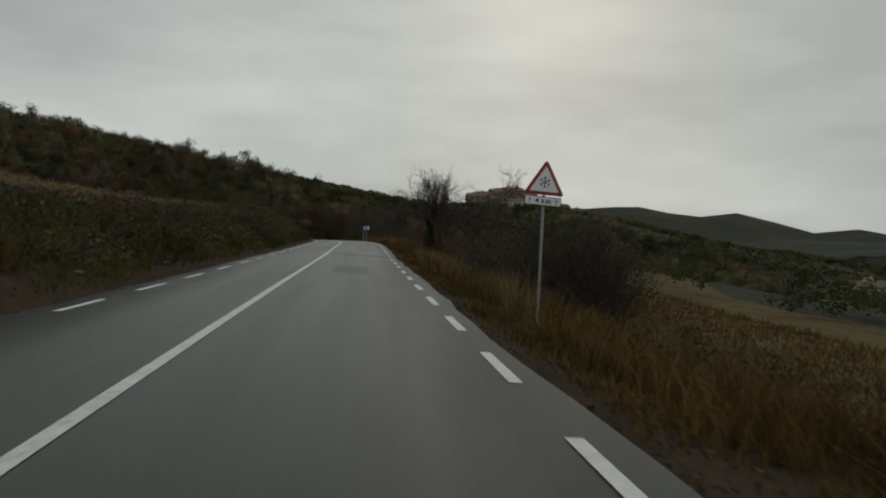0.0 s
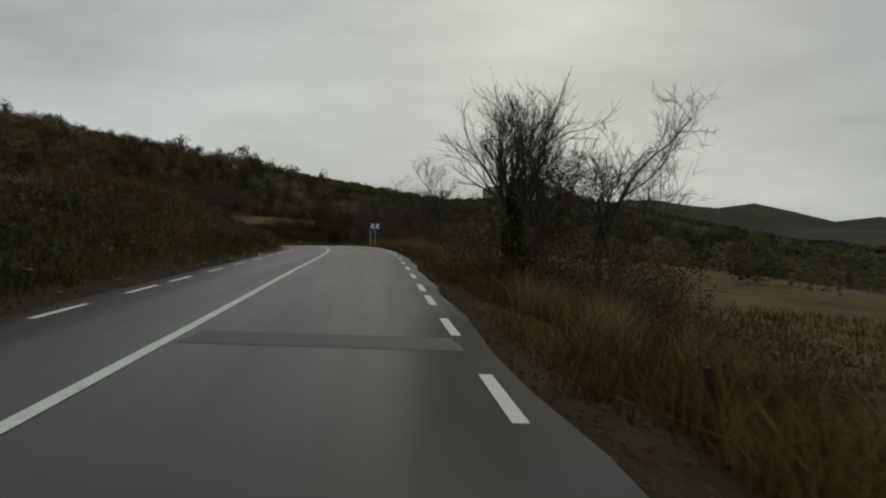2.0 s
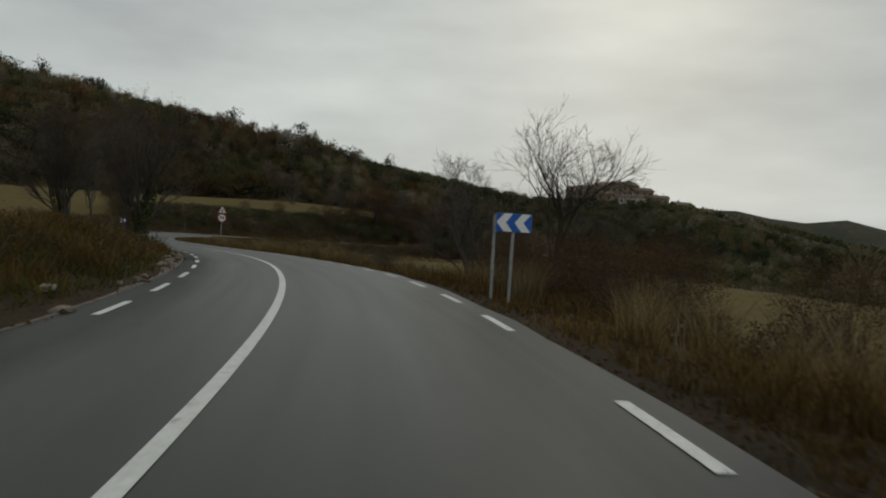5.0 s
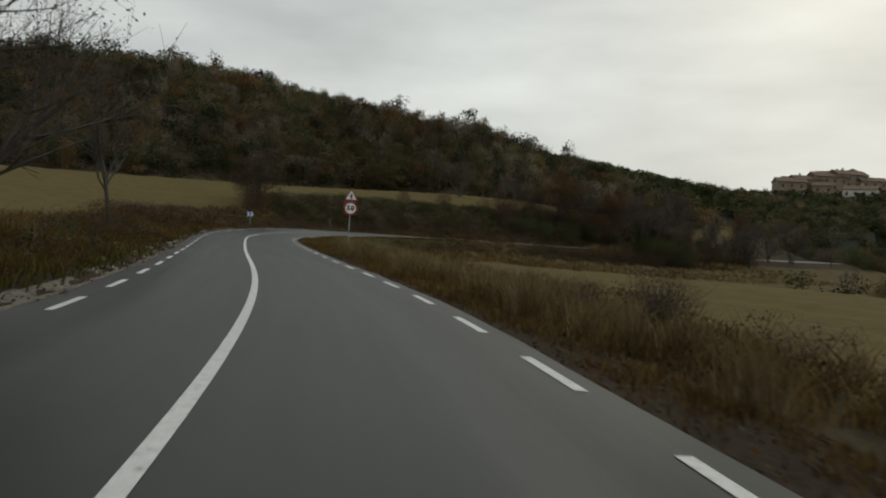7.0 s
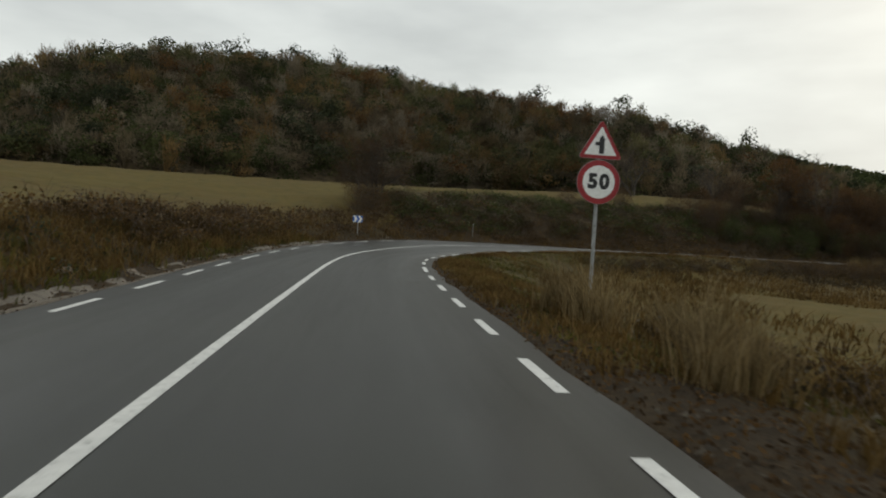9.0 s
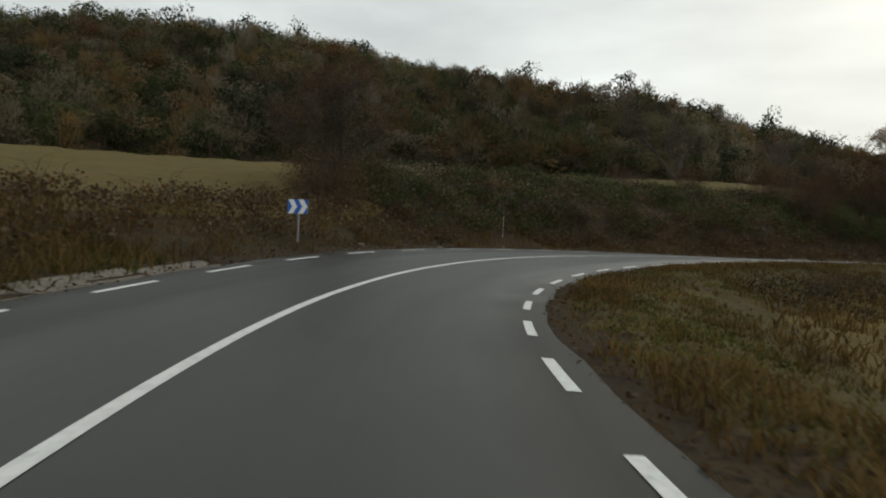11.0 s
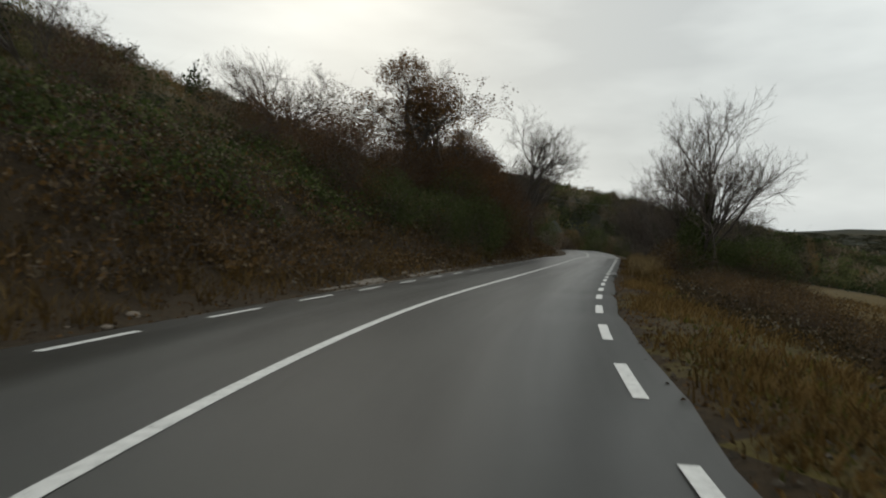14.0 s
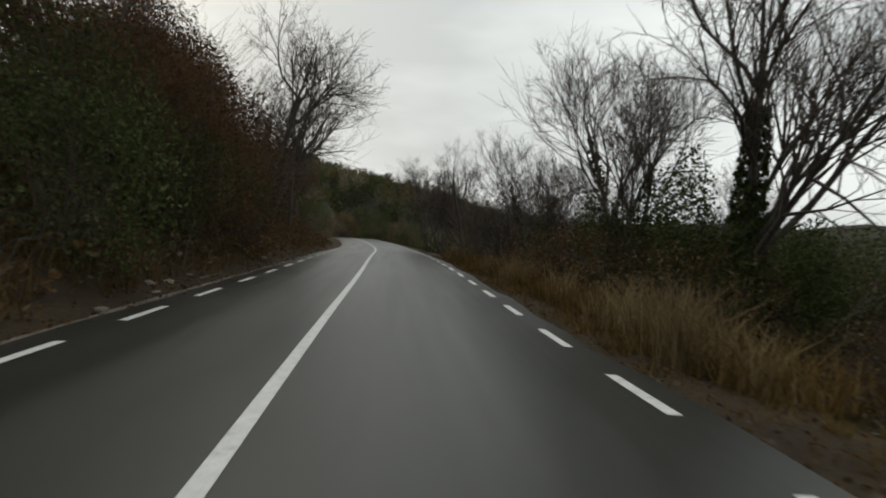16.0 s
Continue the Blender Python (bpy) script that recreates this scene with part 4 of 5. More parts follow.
stuff("fallen_leaves", joined([leaf_carpet(22000, 31, 0, 130, 1, -0.12, 2.2, 0.06, 0.05), leaf_carpet(14000, 32, 135, 240, -1, -0.25, 2.8, 0.07, 0.08),
                               leaf_carpet(7000, 33, 0, 135, -1, -0.15, 1.2, 0.055, 0.05), leaf_carpet(18000, 34, 118, 240, 1, -0.05, 2.4, 0.06, 0.05)]),
      M_DEADLEAF, "dark brown fallen leaves along the road's edges", "leaves")


def gravel(n, seed, s0, s1, side, d0, d1):
    """Small angular stones lying on the verge."""
    p, s, q = verge(n, seed, s0, s1, side, d0, d1)
    r = (q.uniform(0.010, 0.034, len(p)) * q.uniform(0.7, 1.3, len(p)))[:, None]
    a = q.normal(size=(len(p), 6, 3)) * 0.18
    v = p[:, None] + (np.array([(1, 0, 0), (0, 1, 0), (-1, 0, 0), (0, -1, 0), (0, 0, 0.7), (0, 0, -0.7)]) + a) * r[:, None]
    k = (np.arange(len(p)) * 6)[:, None, None]
    f = np.array([(0, 1, 4, 4), (1, 2, 4, 4), (2, 3, 4, 4), (3, 0, 4, 4)])[:, :3]
    return v.reshape(-1, 3), (k + f).reshape(-1, 3)


stuff("gravel", joined([gravel(3000, 81, 0, 130, 1, -0.15, 1.3), gravel(2600, 82, 118, 240, 1, -0.10, 1.2), gravel(2600, 83, 0, 240, -1, -0.1, 0.9)]),
      M_GRAVEL, "grey gravel strewn along the road's edges", "gravel")


# ---- bramble and ivy cover on the banks ----
def cover(spots, seed, per, spread, height, size):
    """Mounds of small leaves over the given places."""
    q = rng_of(seed)
    k = np.repeat(np.arange(len(spots)), per)
    d = q.normal(size=(len(k), 3))
    d /= np.linalg.norm(d, axis=1)[:, None]
    sc = q.uniform(0.6, 1.4, len(spots))[k]
    d[:, 2] = np.abs(d[:, 2])
    p = spots[k] + d * (sc * q.uniform(0.5, 1.0, len(k)))[:, None] * [spread, spread, height]
    return leaf_quads(p, size, q, 0.0, 0.7)


def canes(spots, seed, per, length):
    """Thin arching stems that stick out of the mounds."""
    q = rng_of(seed)
    k = np.repeat(np.arange(len(spots)), per)
    n = len(k)
    a = q.uniform(0, 6.28, n)
    way = np.stack([np.cos(a), np.sin(a), q.uniform(0.5, 2.0, n)], 1)
    ln = length * q.uniform(0.5, 1.4, n)
    b = spots[k] + q.normal(0, 0.25, (n, 3)) * [1, 1, 0.3]
    m = b + way * (ln * 0.4)[:, None]
    t = m + way * [1.3, 1.3, 0.1] * (ln * 0.35)[:, None]
    side = np.cross(way, q.normal(size=(n, 3)))
    side *= 0.006 / (np.linalg.norm(side, axis=1)[:, None] + 1e-9)
    v = np.stack([b - side, b + side, m + side, m - side, t + side * 0.4, t - side * 0.4], 1).reshape(-1, 3)
    i = (np.arange(n) * 6)[:, None]
    return v, np.concatenate([i + [0, 1, 2, 3], i + [3, 2, 4, 5]])


ivy_spots, _, q = verge(3300, 41, 163, 240, -1, 3.0, 9.5)
ivy_spots = patchy(ivy_spots, 1.9, 3, -0.15, q)
stuff("ivy_cover", cover(ivy_spots[::2], 42, 70, 0.95, 0.75, 0.13), M_IVY, "dark ivy creeping over a steep roadside bank", "ivy")
bank_spots = verge(2000, 43, 163, 250, -1, 2.9, 9.5)[0]
br_spots = np.concatenate([patchy(bank_spots, 1.9, 3, -0.6, q), verge(420, 143, 134, 165, -1, 1.6, 5.6)[0], verge(420, 144, 186, 250, -1, 0.8, 3.2)[0], verge(230, 145, 171, 190, -1, 1.7, 4.4)[0]])
stuff("bank_brambles", cover(br_spots, 44, 40, 0.65, 0.55, 0.12), M_BRAMBLE, "withered brown brambles on the steep bank", "brambles")
stuff("bramble_canes", joined([canes(br_spots, 45, 5, 0.9), canes(ivy_spots[::3], 46, 5, 0.8)]), M_TWIG, "thin bare stems on the steep bank", "stems")
fluff_spots, _, q = verge(700, 61, 165, 222, -1, 3.8, 9.0)
fluff_spots = np.concatenate([fluff_spots[::2], verge(170, 162, 165, 222, -1, 6.6, 8.8)[0]])
stuff("clematis_cover", cover(fluff_spots, 62, 60, 0.62, 0.70, 0.085), M_CLEMATIS, "grey seed heads of wild clematis over the bank", "climber")
lo_spots = np.concatenate([verge(1300, 47, 0, 70, -1, 0.8, 4.4)[0], verge(130, 147, 78, 135, -1, 0.9, 3.6)[0]])
stuff("bank_undergrowth", cover(lo_spots, 48, 26, 0.5, 0.34, 0.09), M_HOLM, "dark low undergrowth on the face of the cut bank", "undergrowth")
stuff("cut_bank_brambles", cover(np.concatenate([lo_spots[::4], verge(500, 49, 0, 128, 1, 4.5, 14)[0]]), 50, 24, 0.7, 0.5, 0.11), M_BRAMBLE, "low withered brambles on the cut banks", "brambles")
rb_spots = np.concatenate([verge(200, 63, 166, 190, 1, 3.0, 7.0)[0], verge(1100, 67, 188, 226, 1, 2.0, 10.0)[0], verge(520, 68, 62, 92, 1, 3.2, 14.0)[0], verge(170, 64, 84, 130, 1, 2.2, 6.0)[0], verge(260, 65, 8, 60, 1, 2.8, 7.0)[0]])
stuff("verge_brambles", cover(rb_spots, 66, 30, 0.58, 0.50, 0.095), M_SEEDY, "low dark brambles with pale seed heads below the road", "brambles")
pieces = []
for n, seed, s0, s1, d0, d1 in ((46, 71, 96, 130, 1.4, 4.2), (26, 72, 60, 92, 1.6, 4.0), (12, 73, 204, 222, 0.9, 2.0), (46, 74, 18, 60, 1.4, 4.5)):
    p, s, q = verge(n, seed, s0, s1, 1, d0, d1)
    pieces.append(tufts(p, 130, 0.17, q.uniform(0.7, 1.05, len(p)), q, 0.30, 0.007))
far_pieces = []
for n, seed, s0, s1, d0, d1 in ((5200, 75, 0, 62, 5.0, 24.0), (2600, 76, 62, 128, 4.5, 9.0), (3000, 77, 166, 240, 5.0, 20.0), (1500, 79, 116, 186, 4.5, 13.0)):
    p, s, q = verge(n, seed, s0, s1, 1, d0, d1)
    far_pieces.append(tufts(p, 4, 0.16, 0.36 * q.uniform(0.5, 1.4, len(p)), q, 0.5, 0.022))
stuff("meadow_grass", joined(far_pieces), M_GRASS, "rough brown grass over the fallow fields", "grass")
p, s, q = verge(3200, 78, 0, 66, -1, 5.5, 26.0)
stuff("pale_field_grass", tufts(p, 4, 0.16, 0.22 * q.uniform(0.5, 1.4, len(p)), q, 0.5, 0.018), M_STRAW, "short pale dry grass on the field above the bank", "grass")
stuff("tall_straw", joined(pieces), M_STRAW, "tall pale straw tufts on the verge", "grass")
stuff("cut_bank_stems", joined([canes(lo_spots, 51, 7, 0.6), canes(verge(500, 52, 0, 128, 1, 3.5, 12)[0], 53, 10, 0.9)]), M_TWIG, "dry weed stems on the verges", "stems")


# ---- single trees ----
def limbs(seed, height, spread, radius, order=4, splits=(7, 5, 5, 4), upward=0.5, first=0.25):
    """Branch lines of a leafless tree: lists of points and radii, order by order."""
    q = rng_of(seed)
    out = [[] for _ in range(order + 1)]

    def grow(p, way, length, r, level):
        n = (5, 5, 3, 2, 1)[level]
        pts, w = [p], way / np.linalg.norm(way)
        for i in range(n):
            w = w + q.normal(0, 0.13 + 0.05 * level, 3) + [0, 0, 0.05 * upward]
            w /= np.linalg.norm(w)
            pts.append(pts[-1] + w * length / n)
        rad = np.linspace(r, r * (0.35 if level else 0.45), n + 1)
        out[level].append((np.array(pts), rad))
        if level == order:
            return
        for i in range(splits[level]):
            t = q.uniform(first if level == 0 else 0.25, 1.0)
            k = min(int(t * n), n - 1)
            at = pts[k] + (pts[k + 1] - pts[k]) * (t * n - k)
            d = (pts[k + 1] - pts[k]) / np.linalg.norm(pts[k + 1] - pts[k])
            a = q.normal(size=3)
            a -= d * (a @ d)
            a /= np.linalg.norm(a)
            ang = q.uniform(0.45, 0.95) * spread
            nw = d * np.cos(ang) + a * np.sin(ang) + [0, 0, 0.18 * upward]
            grow(at, nw, length * q.uniform(0.45, 0.72) * (1.25 - 0.45 * t), max(rad[k] * q.uniform(0.45, 0.65), 0.006), level + 1)

    grow(np.array([0, 0, -0.4]), np.array([q.normal(0, 0.06), q.normal(0, 0.06), 1.0]), height * 0.62, radius, 0)
    return out


def tree(seed, height, spread=1.0, radius=0.16, stems=1, splits=(7, 5, 5, 4), upward=0.6, first=0.25, ivy=0.0, leaves=0, leaf_mat=None, leaf_size=0.09, name="bare_tree", label="", buds=0):
    top = new(name)
    tagged(top, label, "tree")
    woody, fine = [], []
    q = rng_of(seed + 1000)
    tips = []
    for k in range(stems):
        lv = limbs(seed + 17 * k, height * (1 if k == 0 else q.uniform(0.75, 0.95)), spread, radius * (1 if k == 0 else 0.75), 4, splits, upward, first)
        off = np.array([q.normal(0, 0.3), q.normal(0, 0.3), 0]) * (k > 0)
        tilt = np.array([q.normal(0, 0.16), q.normal(0, 0.16)]) * (stems > 1)
        if k == 0:
            stem = lv[0][0][0] + np.append(tilt, 0) * lv[0][0][0][:, 2:3]
        for level, lines in enumerate(lv):
            for pts, rad in lines:
                pp = pts + off
                pp[:, :2] += tilt * pts[:, 2:3]
                (woody if level < 3 else fine).append(tube_arrays(pp, rad, 6 if level == 0 else 5 if level == 1 else 4 if level == 2 else 3))
                if level >= 3:
                    tips.append(pp[-1])
    link("trunk", grid_mesh("trunk", *joined(woody)), M_BARK, top, smooth=True)
    link("crown", grid_mesh("crown", *joined(fine)), M_TWIG, top)
    tips = np.array(tips)
    if ivy:
        n = int(1500 * ivy)
        f = q.uniform(0, 1, n) ** 1.7
        z = f * height * 0.52
        a = q.uniform(0, 6.28, n)
        r = radius + q.uniform(0, 1, n) ** 0.7 * (0.50 * (1 - f) ** 1.5 + 0.07)
        p = np.stack([np.interp(z, stem[:, 2], stem[:, 0]) + np.cos(a) * r, np.interp(z, stem[:, 2], stem[:, 1]) + np.sin(a) * r, z], 1)
        link("ivy", grid_mesh("ivy", *leaf_quads(p, 0.15, q)), M_IVY, top, "dark ivy climbing the trunk")
    if leaves:
        p = tips[q.integers(0, len(tips), leaves)] + q.normal(0, 0.12, (leaves, 3))
        link("foliage", grid_mesh("foliage", *leaf_quads(p, leaf_size, q)), leaf_mat, top, "withered leaves still hanging")
    return top


def plant(t, x, y, turn=0.0, size=1.0, sink=0.1):
    t.matrix_basis = Matrix.Translation((x, y, ground_at(x, y) - sink)) @ pose(0, 0, 0, 0, 0, turn) @ Matrix.Scale(size, 4)
    return t


def plant_copy(t, x, y, turn=0.0, size=1.0, sink=0.1):
    c = copy_thing(t, Matrix.Identity(4))
    return plant(c, x, y, turn, size, sink)


def bush(name, label, seed, mat, h, r, leaves, size, twig=60):
    top = new(name)
    tagged(top, label, "bush")
    q = rng_of(seed)
    v, f = bush_proto(seed, h, r, leaves, size)
    link("foliage", grid_mesh("foliage", v, f), mat, top)
    base = np.zeros((twig, 3)) + q.normal(0, 0.18 * r, (twig, 3)) * [1, 1, 0]
    pieces = []
    for b in base:
        w = np.array([q.normal(0, 0.45), q.normal(0, 0.45), 1.0])
        ln = h * q.uniform(0.45, 0.95)
        m = b + w * ln * 0.5
        pieces.append(tube_arrays([b - [0, 0, 0.1], m, m + (w + q.normal(0, 0.25, 3)) * ln * 0.45], [0.007, 0.005, 0.002], 3))
    link("stem_tangle", grid_mesh("stem_tangle", *joined(pieces)), M_TWIG, top)
    return top


# ---- trees by the road, one by one ----
walnut = plant(tree(101, 7.6, 0.54, 0.17, 2, (9, 7, 6, 5), 0.6, 0.34, ivy=1.9, leaves=600, leaf_mat=M_REDTWIG, leaf_size=0.05, name="bare_tree", label="leafless twisted tree with ivy round its two dark stems"), 9.15, 50.35, 25, 0.92)
slim = plant(tree(102, 7.2, 0.9, 0.12, 2, (8, 6, 5, 4), 0.7, 0.25, name="bare_tree", label="slender leafless tree with fine grey twigs beside the field"), 9.3, 67.4, 80, 0.84)
ash = plant(tree(103, 8.0, 0.8, 0.12, 1, (10, 6, 5, 4), 0.8, 0.3, name="bare_tree", label="upright leafless tree behind the roadside sign"), 10.2, 95.0, 60, 1.10)
low = plant(tree(104, 7.0, 1.05, 0.13, 3, (8, 5, 5, 4), 0.6, 0.2, name="bare_tree", label="spreading leafless tree with several stems in dry grass"), 7.6, 97.0, 40, 1.02)
plant_copy(slim, 12.4, 51.8, 200, 1.15)
plant_copy(slim, 14.0, 99.0, 120, 0.85)
bank_tree = plant(tree(105, 9.0, 0.52, 0.17, 2, (11, 7, 5, 4), 1.0, 0.15, ivy=1.4, leaves=3600, leaf_mat=M_SCRUB, leaf_size=0.07, name="bank_tree", label="leafless double-stemmed tree rooted in the cut bank"), -7.6, 98.0, 0, 0.80)
plant_copy(bank_tree, -9.4, 95.6, 140, 0.58)
thin = plant(tree(106, 8.5, 0.75, 0.11, 1, (9, 6, 5, 4), 0.8, 0.42, name="bank_tree", label="thin leafless tree with a brambly foot on the bank"), -16.4, 113.2, 60, 0.85)
brown = plant(tree(107, 8.5, 0.9, 0.14, 3, (9, 6, 6, 4), 0.6, 0.08, leaves=9000, leaf_mat=M_REDTWIG, leaf_size=0.10, name="brown_tree", label="dense brown leafless tree behind the bend sign"), -33.9, 160.8, 0, 0.78)
elm = plant(tree(108, 7.5, 0.8, 0.13, 2, (9, 6, 6, 4), 0.7, 0.2, leaves=1200, leaf_mat=M_OAKLEAF, leaf_size=0.07, name="bank_tree", label="leafless tree with a few leaves on top of the bank"), -18.8, 207.5, 190, 1.4)
oak = plant(tree(109, 8.0, 0.95, 0.17, 1, (9, 6, 6, 4), 0.6, 0.2, leaves=15000, leaf_mat=M_OAKLEAF, leaf_size=0.105, name="oak_tree", label="oak with withered orange-brown leaves on the bank"), -1.6, 201.0, 0, 1.08)
plant_copy(elm, -8.6, 201.5, 120, 0.95)
maple = plant(tree(110, 9.0, 0.95, 0.19, 2, (10, 7, 6, 4), 0.7, 0.18, name="bare_tree", label="broad leafless tree with upswept grey branches"), 15.6, 213.4, 0, 1.32)
plant_copy(maple, 3.6, 204.0, 150, 1.05)
ivy_tree = plant(tree(356, 10.0, 0.78, 0.17, 1, (13, 7, 6, 5), 0.75, 0.34, ivy=2.6, name="ivy_tree", label="tall leafless tree with a thick coat of ivy"), 10.3, 188.8, 0, 0.98)
birch = plant(tree(112, 9.5, 0.62, 0.11, 3, (9, 6, 6, 4), 0.7, 0.35, ivy=0.5, name="bare_tree", label="leafless tree with several thin forked stems"), 13.4, 193.0, 0, 0.95)
plant_copy(ivy_tree, 15.8, 191.0, 100, 0.55)
for x, y, a, k in ((18.5, 199.0, 30, 0.55), (22.5, 203.5, 160, 0.62), (27.0, 208.0, 250, 0.7), (31.5, 213.0, 80, 0.72), (29.5, 205.0, 200, 0.6), (36.0, 219.0, 10, 0.7), (24.5, 199.5, 300, 0.55), (42.0, 226.0, 120, 0.75)):
    plant_copy((birch, low, maple)[int(a) % 3], x, y, a, k * 1.3)
for x, y, a, k in ((27.5, 228.0, 40, 0.7), (36.0, 238.0, 140, 0.8), (22.0, 222.5, 260, 0.6)):
    plant_copy(oak if a == 140 else maple, x, y, a, k * 1.25)

# ---- bushes ----
berry = plant(bush("berry_bush", "leafless bush speckled with pale seed heads behind a road sign", 201, M_SEEDY, 2.2, 1.5, 5200, 0.045, 420), 9.0, 27.2, 0, 1.55)
plant_copy(berry, 10.3, 25.4, 100, 1.35)
plant_copy(berry, 8.6, 29.8, 240, 1.30)
plant_copy(berry, 11.2, 28.4, 30, 1.5)
plant_copy(low, 10.2, 26.6, 200, 0.60)
plant_copy(low, 9.2, 28.4, 20, 0.55)
plant_copy(low, 11.6, 27.4, 110, 0.58)
plant_copy(berry, 3.2, 112.5, 200, 0.85)
plant_copy(berry, 1.0, 115.0, 20, 0.55)
plant_copy(berry, 6.3, 185.0, 60, 0.8)
thorn = plant(bush("bramble_bush", "dark tangled bramble bush on the verge", 202, M_BRAMBLE, 1.7, 1.5, 2800, 0.07, 160), 11.0, 47.0, 0, 1.5)
for x, y, a, k in ((8.8, 52.0, 40, 1.5), (12.5, 56.0, 90, 1.6), (9.6, 50.2, 140, 1.4), (15.5, 54.5, 10, 1.5), (10.0, 68.0, 150, 1.0), (12.5, 74.0, 220, 1.2), (10.5, 84.0, 300, 1.0), (9.0, 90.0, 30, 1.0), (13.0, 92.0, 70, 1.3), (-16.0, 112.6, 10, 0.8), (-33.0, 157.5, 80, 1.3),
                   (-36.0, 162.5, 200, 1.4), (9.6, 189.5, 50, 1.3), (12.6, 191.0, 10, 1.7), (15.6, 194.5, 100, 1.7), (18.6, 197.5, 170, 1.7), (22.0, 200.5, 250, 1.7), (26.0, 204.5, 310, 1.7), (14.0, 192.6, 77, 1.6), (17.0, 196.0, 33, 1.7), (30.0, 208.5, 33, 1.7), (4.2, 181.5, 70, 0.7), (8.0, 184.8, 70, 0.8), (12.2, 185.0, 70, 1.0)):
    plant_copy(thorn, x, y, a, k)
laurel = plant(bush("evergreen_bush", "dense dark evergreen bush on the roadside bank", 203, M_IVY, 3.2, 1.9, 7000, 0.085, 90), 0.5, 196.0)
for x, y, a, k in ((3.8, 200.0, 40, 0.95), (7.5, 204.0, 100, 0.9), (-3.0, 193.5, 200, 0.85), (11.0, 208.0, 30, 0.9), (15.0, 192.8, 80, 1.0), (11.8, 189.8, 160, 0.95), (13.6, 191.6, 220, 1.0), (10.4, 188.3, 50, 0.9), (-7.0, 191.0, 130, 0.8), (1.5, 199.5, 10, 1.1)):
    plant_copy(laurel, x, y, a, k)


column = plant(bush("ivy_column", "tall narrow mass of dark ivy over a dead stem", 205, M_IVY, 4.2, 0.75, 4200, 0.10, 40), 10.6, 190.2, 0, 1.0)
for x, y, a, k in ((9.9, 187.4, 70, 0.62), (12.2, 191.6, 150, 0.95), (13.9, 193.2, 220, 0.85), (16.0, 195.4, 300, 0.9), (11.6, 188.0, 30, 0.8), (20.5, 199.8, 110, 0.9)):
    plant_copy(column, x, y, a, k)
hedge = plant(bush("hedge_bush", "tall brown leafless thicket on top of the roadside bank", 204, M_REDTWIG, 3.6, 2.1, 7500, 0.075, 220), -9.0, 190.5)
for s, u, a, k in ((196, -9.5, 40, 0.9), (200, -8.6, 80, 1.0), (204, -10.0, 130, 1.1), (207, -8.2, 190, 0.95), (211, -9.0, 230, 1.1), (215, -8.0, 300, 1.0), (219, -9.2, 20, 1.1), (224, -8.4, 70, 1.0), (229, -9.5, 110, 1.1), (202, -12.5, 10, 1.3), (209, -13.0, 60, 1.4), (217, -13.0, 90, 1.3), (226, -12.5, 140, 1.4), (190, -11.5, 70, 1.0), (184, -12.5, 170, 0.8), (236, -9.0, 150, 1.1), (244, -8.5, 210, 1.1), (252, -8.5, 270, 1.0)):
    x, y, z = on_road(s, u)
    plant_copy(hedge, x, y, a, k * ((0.82 if u > -11 else 0.66) if s < 206 else 0.95))


for x, y, a, k in ((4.4, 200.6, 15, 1.3), (1.6, 199.6, 95, 1.2), (7.6, 203.4, 175, 1.2)):
    plant_copy(hedge, x, y, a, k)
plant_copy(oak, 5.2, 202.4, 240, 0.55)
for s, u, a, k in ((172, 8.0, 20, 0.55), (176, 7.6, 90, 0.6), (180, 8.2, 160, 0.65), (184, 7.8, 230, 0.6), (188, 8.4, 300, 0.65), (192, 8.0, 10, 0.7), (196, 8.6, 80, 0.7), (200, 8.2, 150, 0.75), (204, 8.8, 220, 0.8)):
    x, y, z = on_road(s, u)
    plant_copy(thorn, x, y, a, k)


for x, y, a, k in ((12.6, 188.2, 25, 1.7), (14.2, 189.6, 115, 1.8), (16.0, 191.2, 205, 1.8), (17.8, 193.0, 295, 1.8)):
    plant_copy(thorn, x, y, a, k)
for x, y, a, k in ((11.0, 186.6, 35, 1.0), (13.0, 186.8, 125, 1.1), (15.0, 188.0, 215, 1.1)):
    plant_copy(berry, x, y, a, k)


for x, y, a, k in ((12.4, 187.4, 45, 1.1), (14.2, 188.6, 135, 1.2), (16.4, 190.0, 225, 1.2)):
    plant_copy(laurel, x, y, a, k)
for s, u, a, k in ((193, 6.6, 10, 0.36), (195, 7.4, 70, 0.42), (197, 6.7, 130, 0.38), (199, 7.6, 190, 0.45), (201, 6.9, 250, 0.40), (203, 7.8, 310, 0.48), (205, 7.0, 40, 0.42), (207, 8.0, 100, 0.52), (198, 9.4, 160, 0.50), (202, 9.8, 220, 0.55), (206, 10.2, 280, 0.60), (194, 9.2, 340, 0.48)):
    x, y, z = on_road(s, u)
    plant_copy(thorn, x, y, a, k * 1.7)


for s, d, a, k in ((158.5, 5.4, 60, 0.55), (160.5, 5.6, 130, 0.62), (162.0, 6.2, 200, 0.70), (163.5, 6.8, 270, 0.72), (165.0, 7.0, 330, 0.72), (161.5, 4.6, 20, 0.6)):
    x, y, z = on_road(s, -(float(left_of(s)) + EDGE_L + d))
    plant_copy(thorn, x, y, a, k)


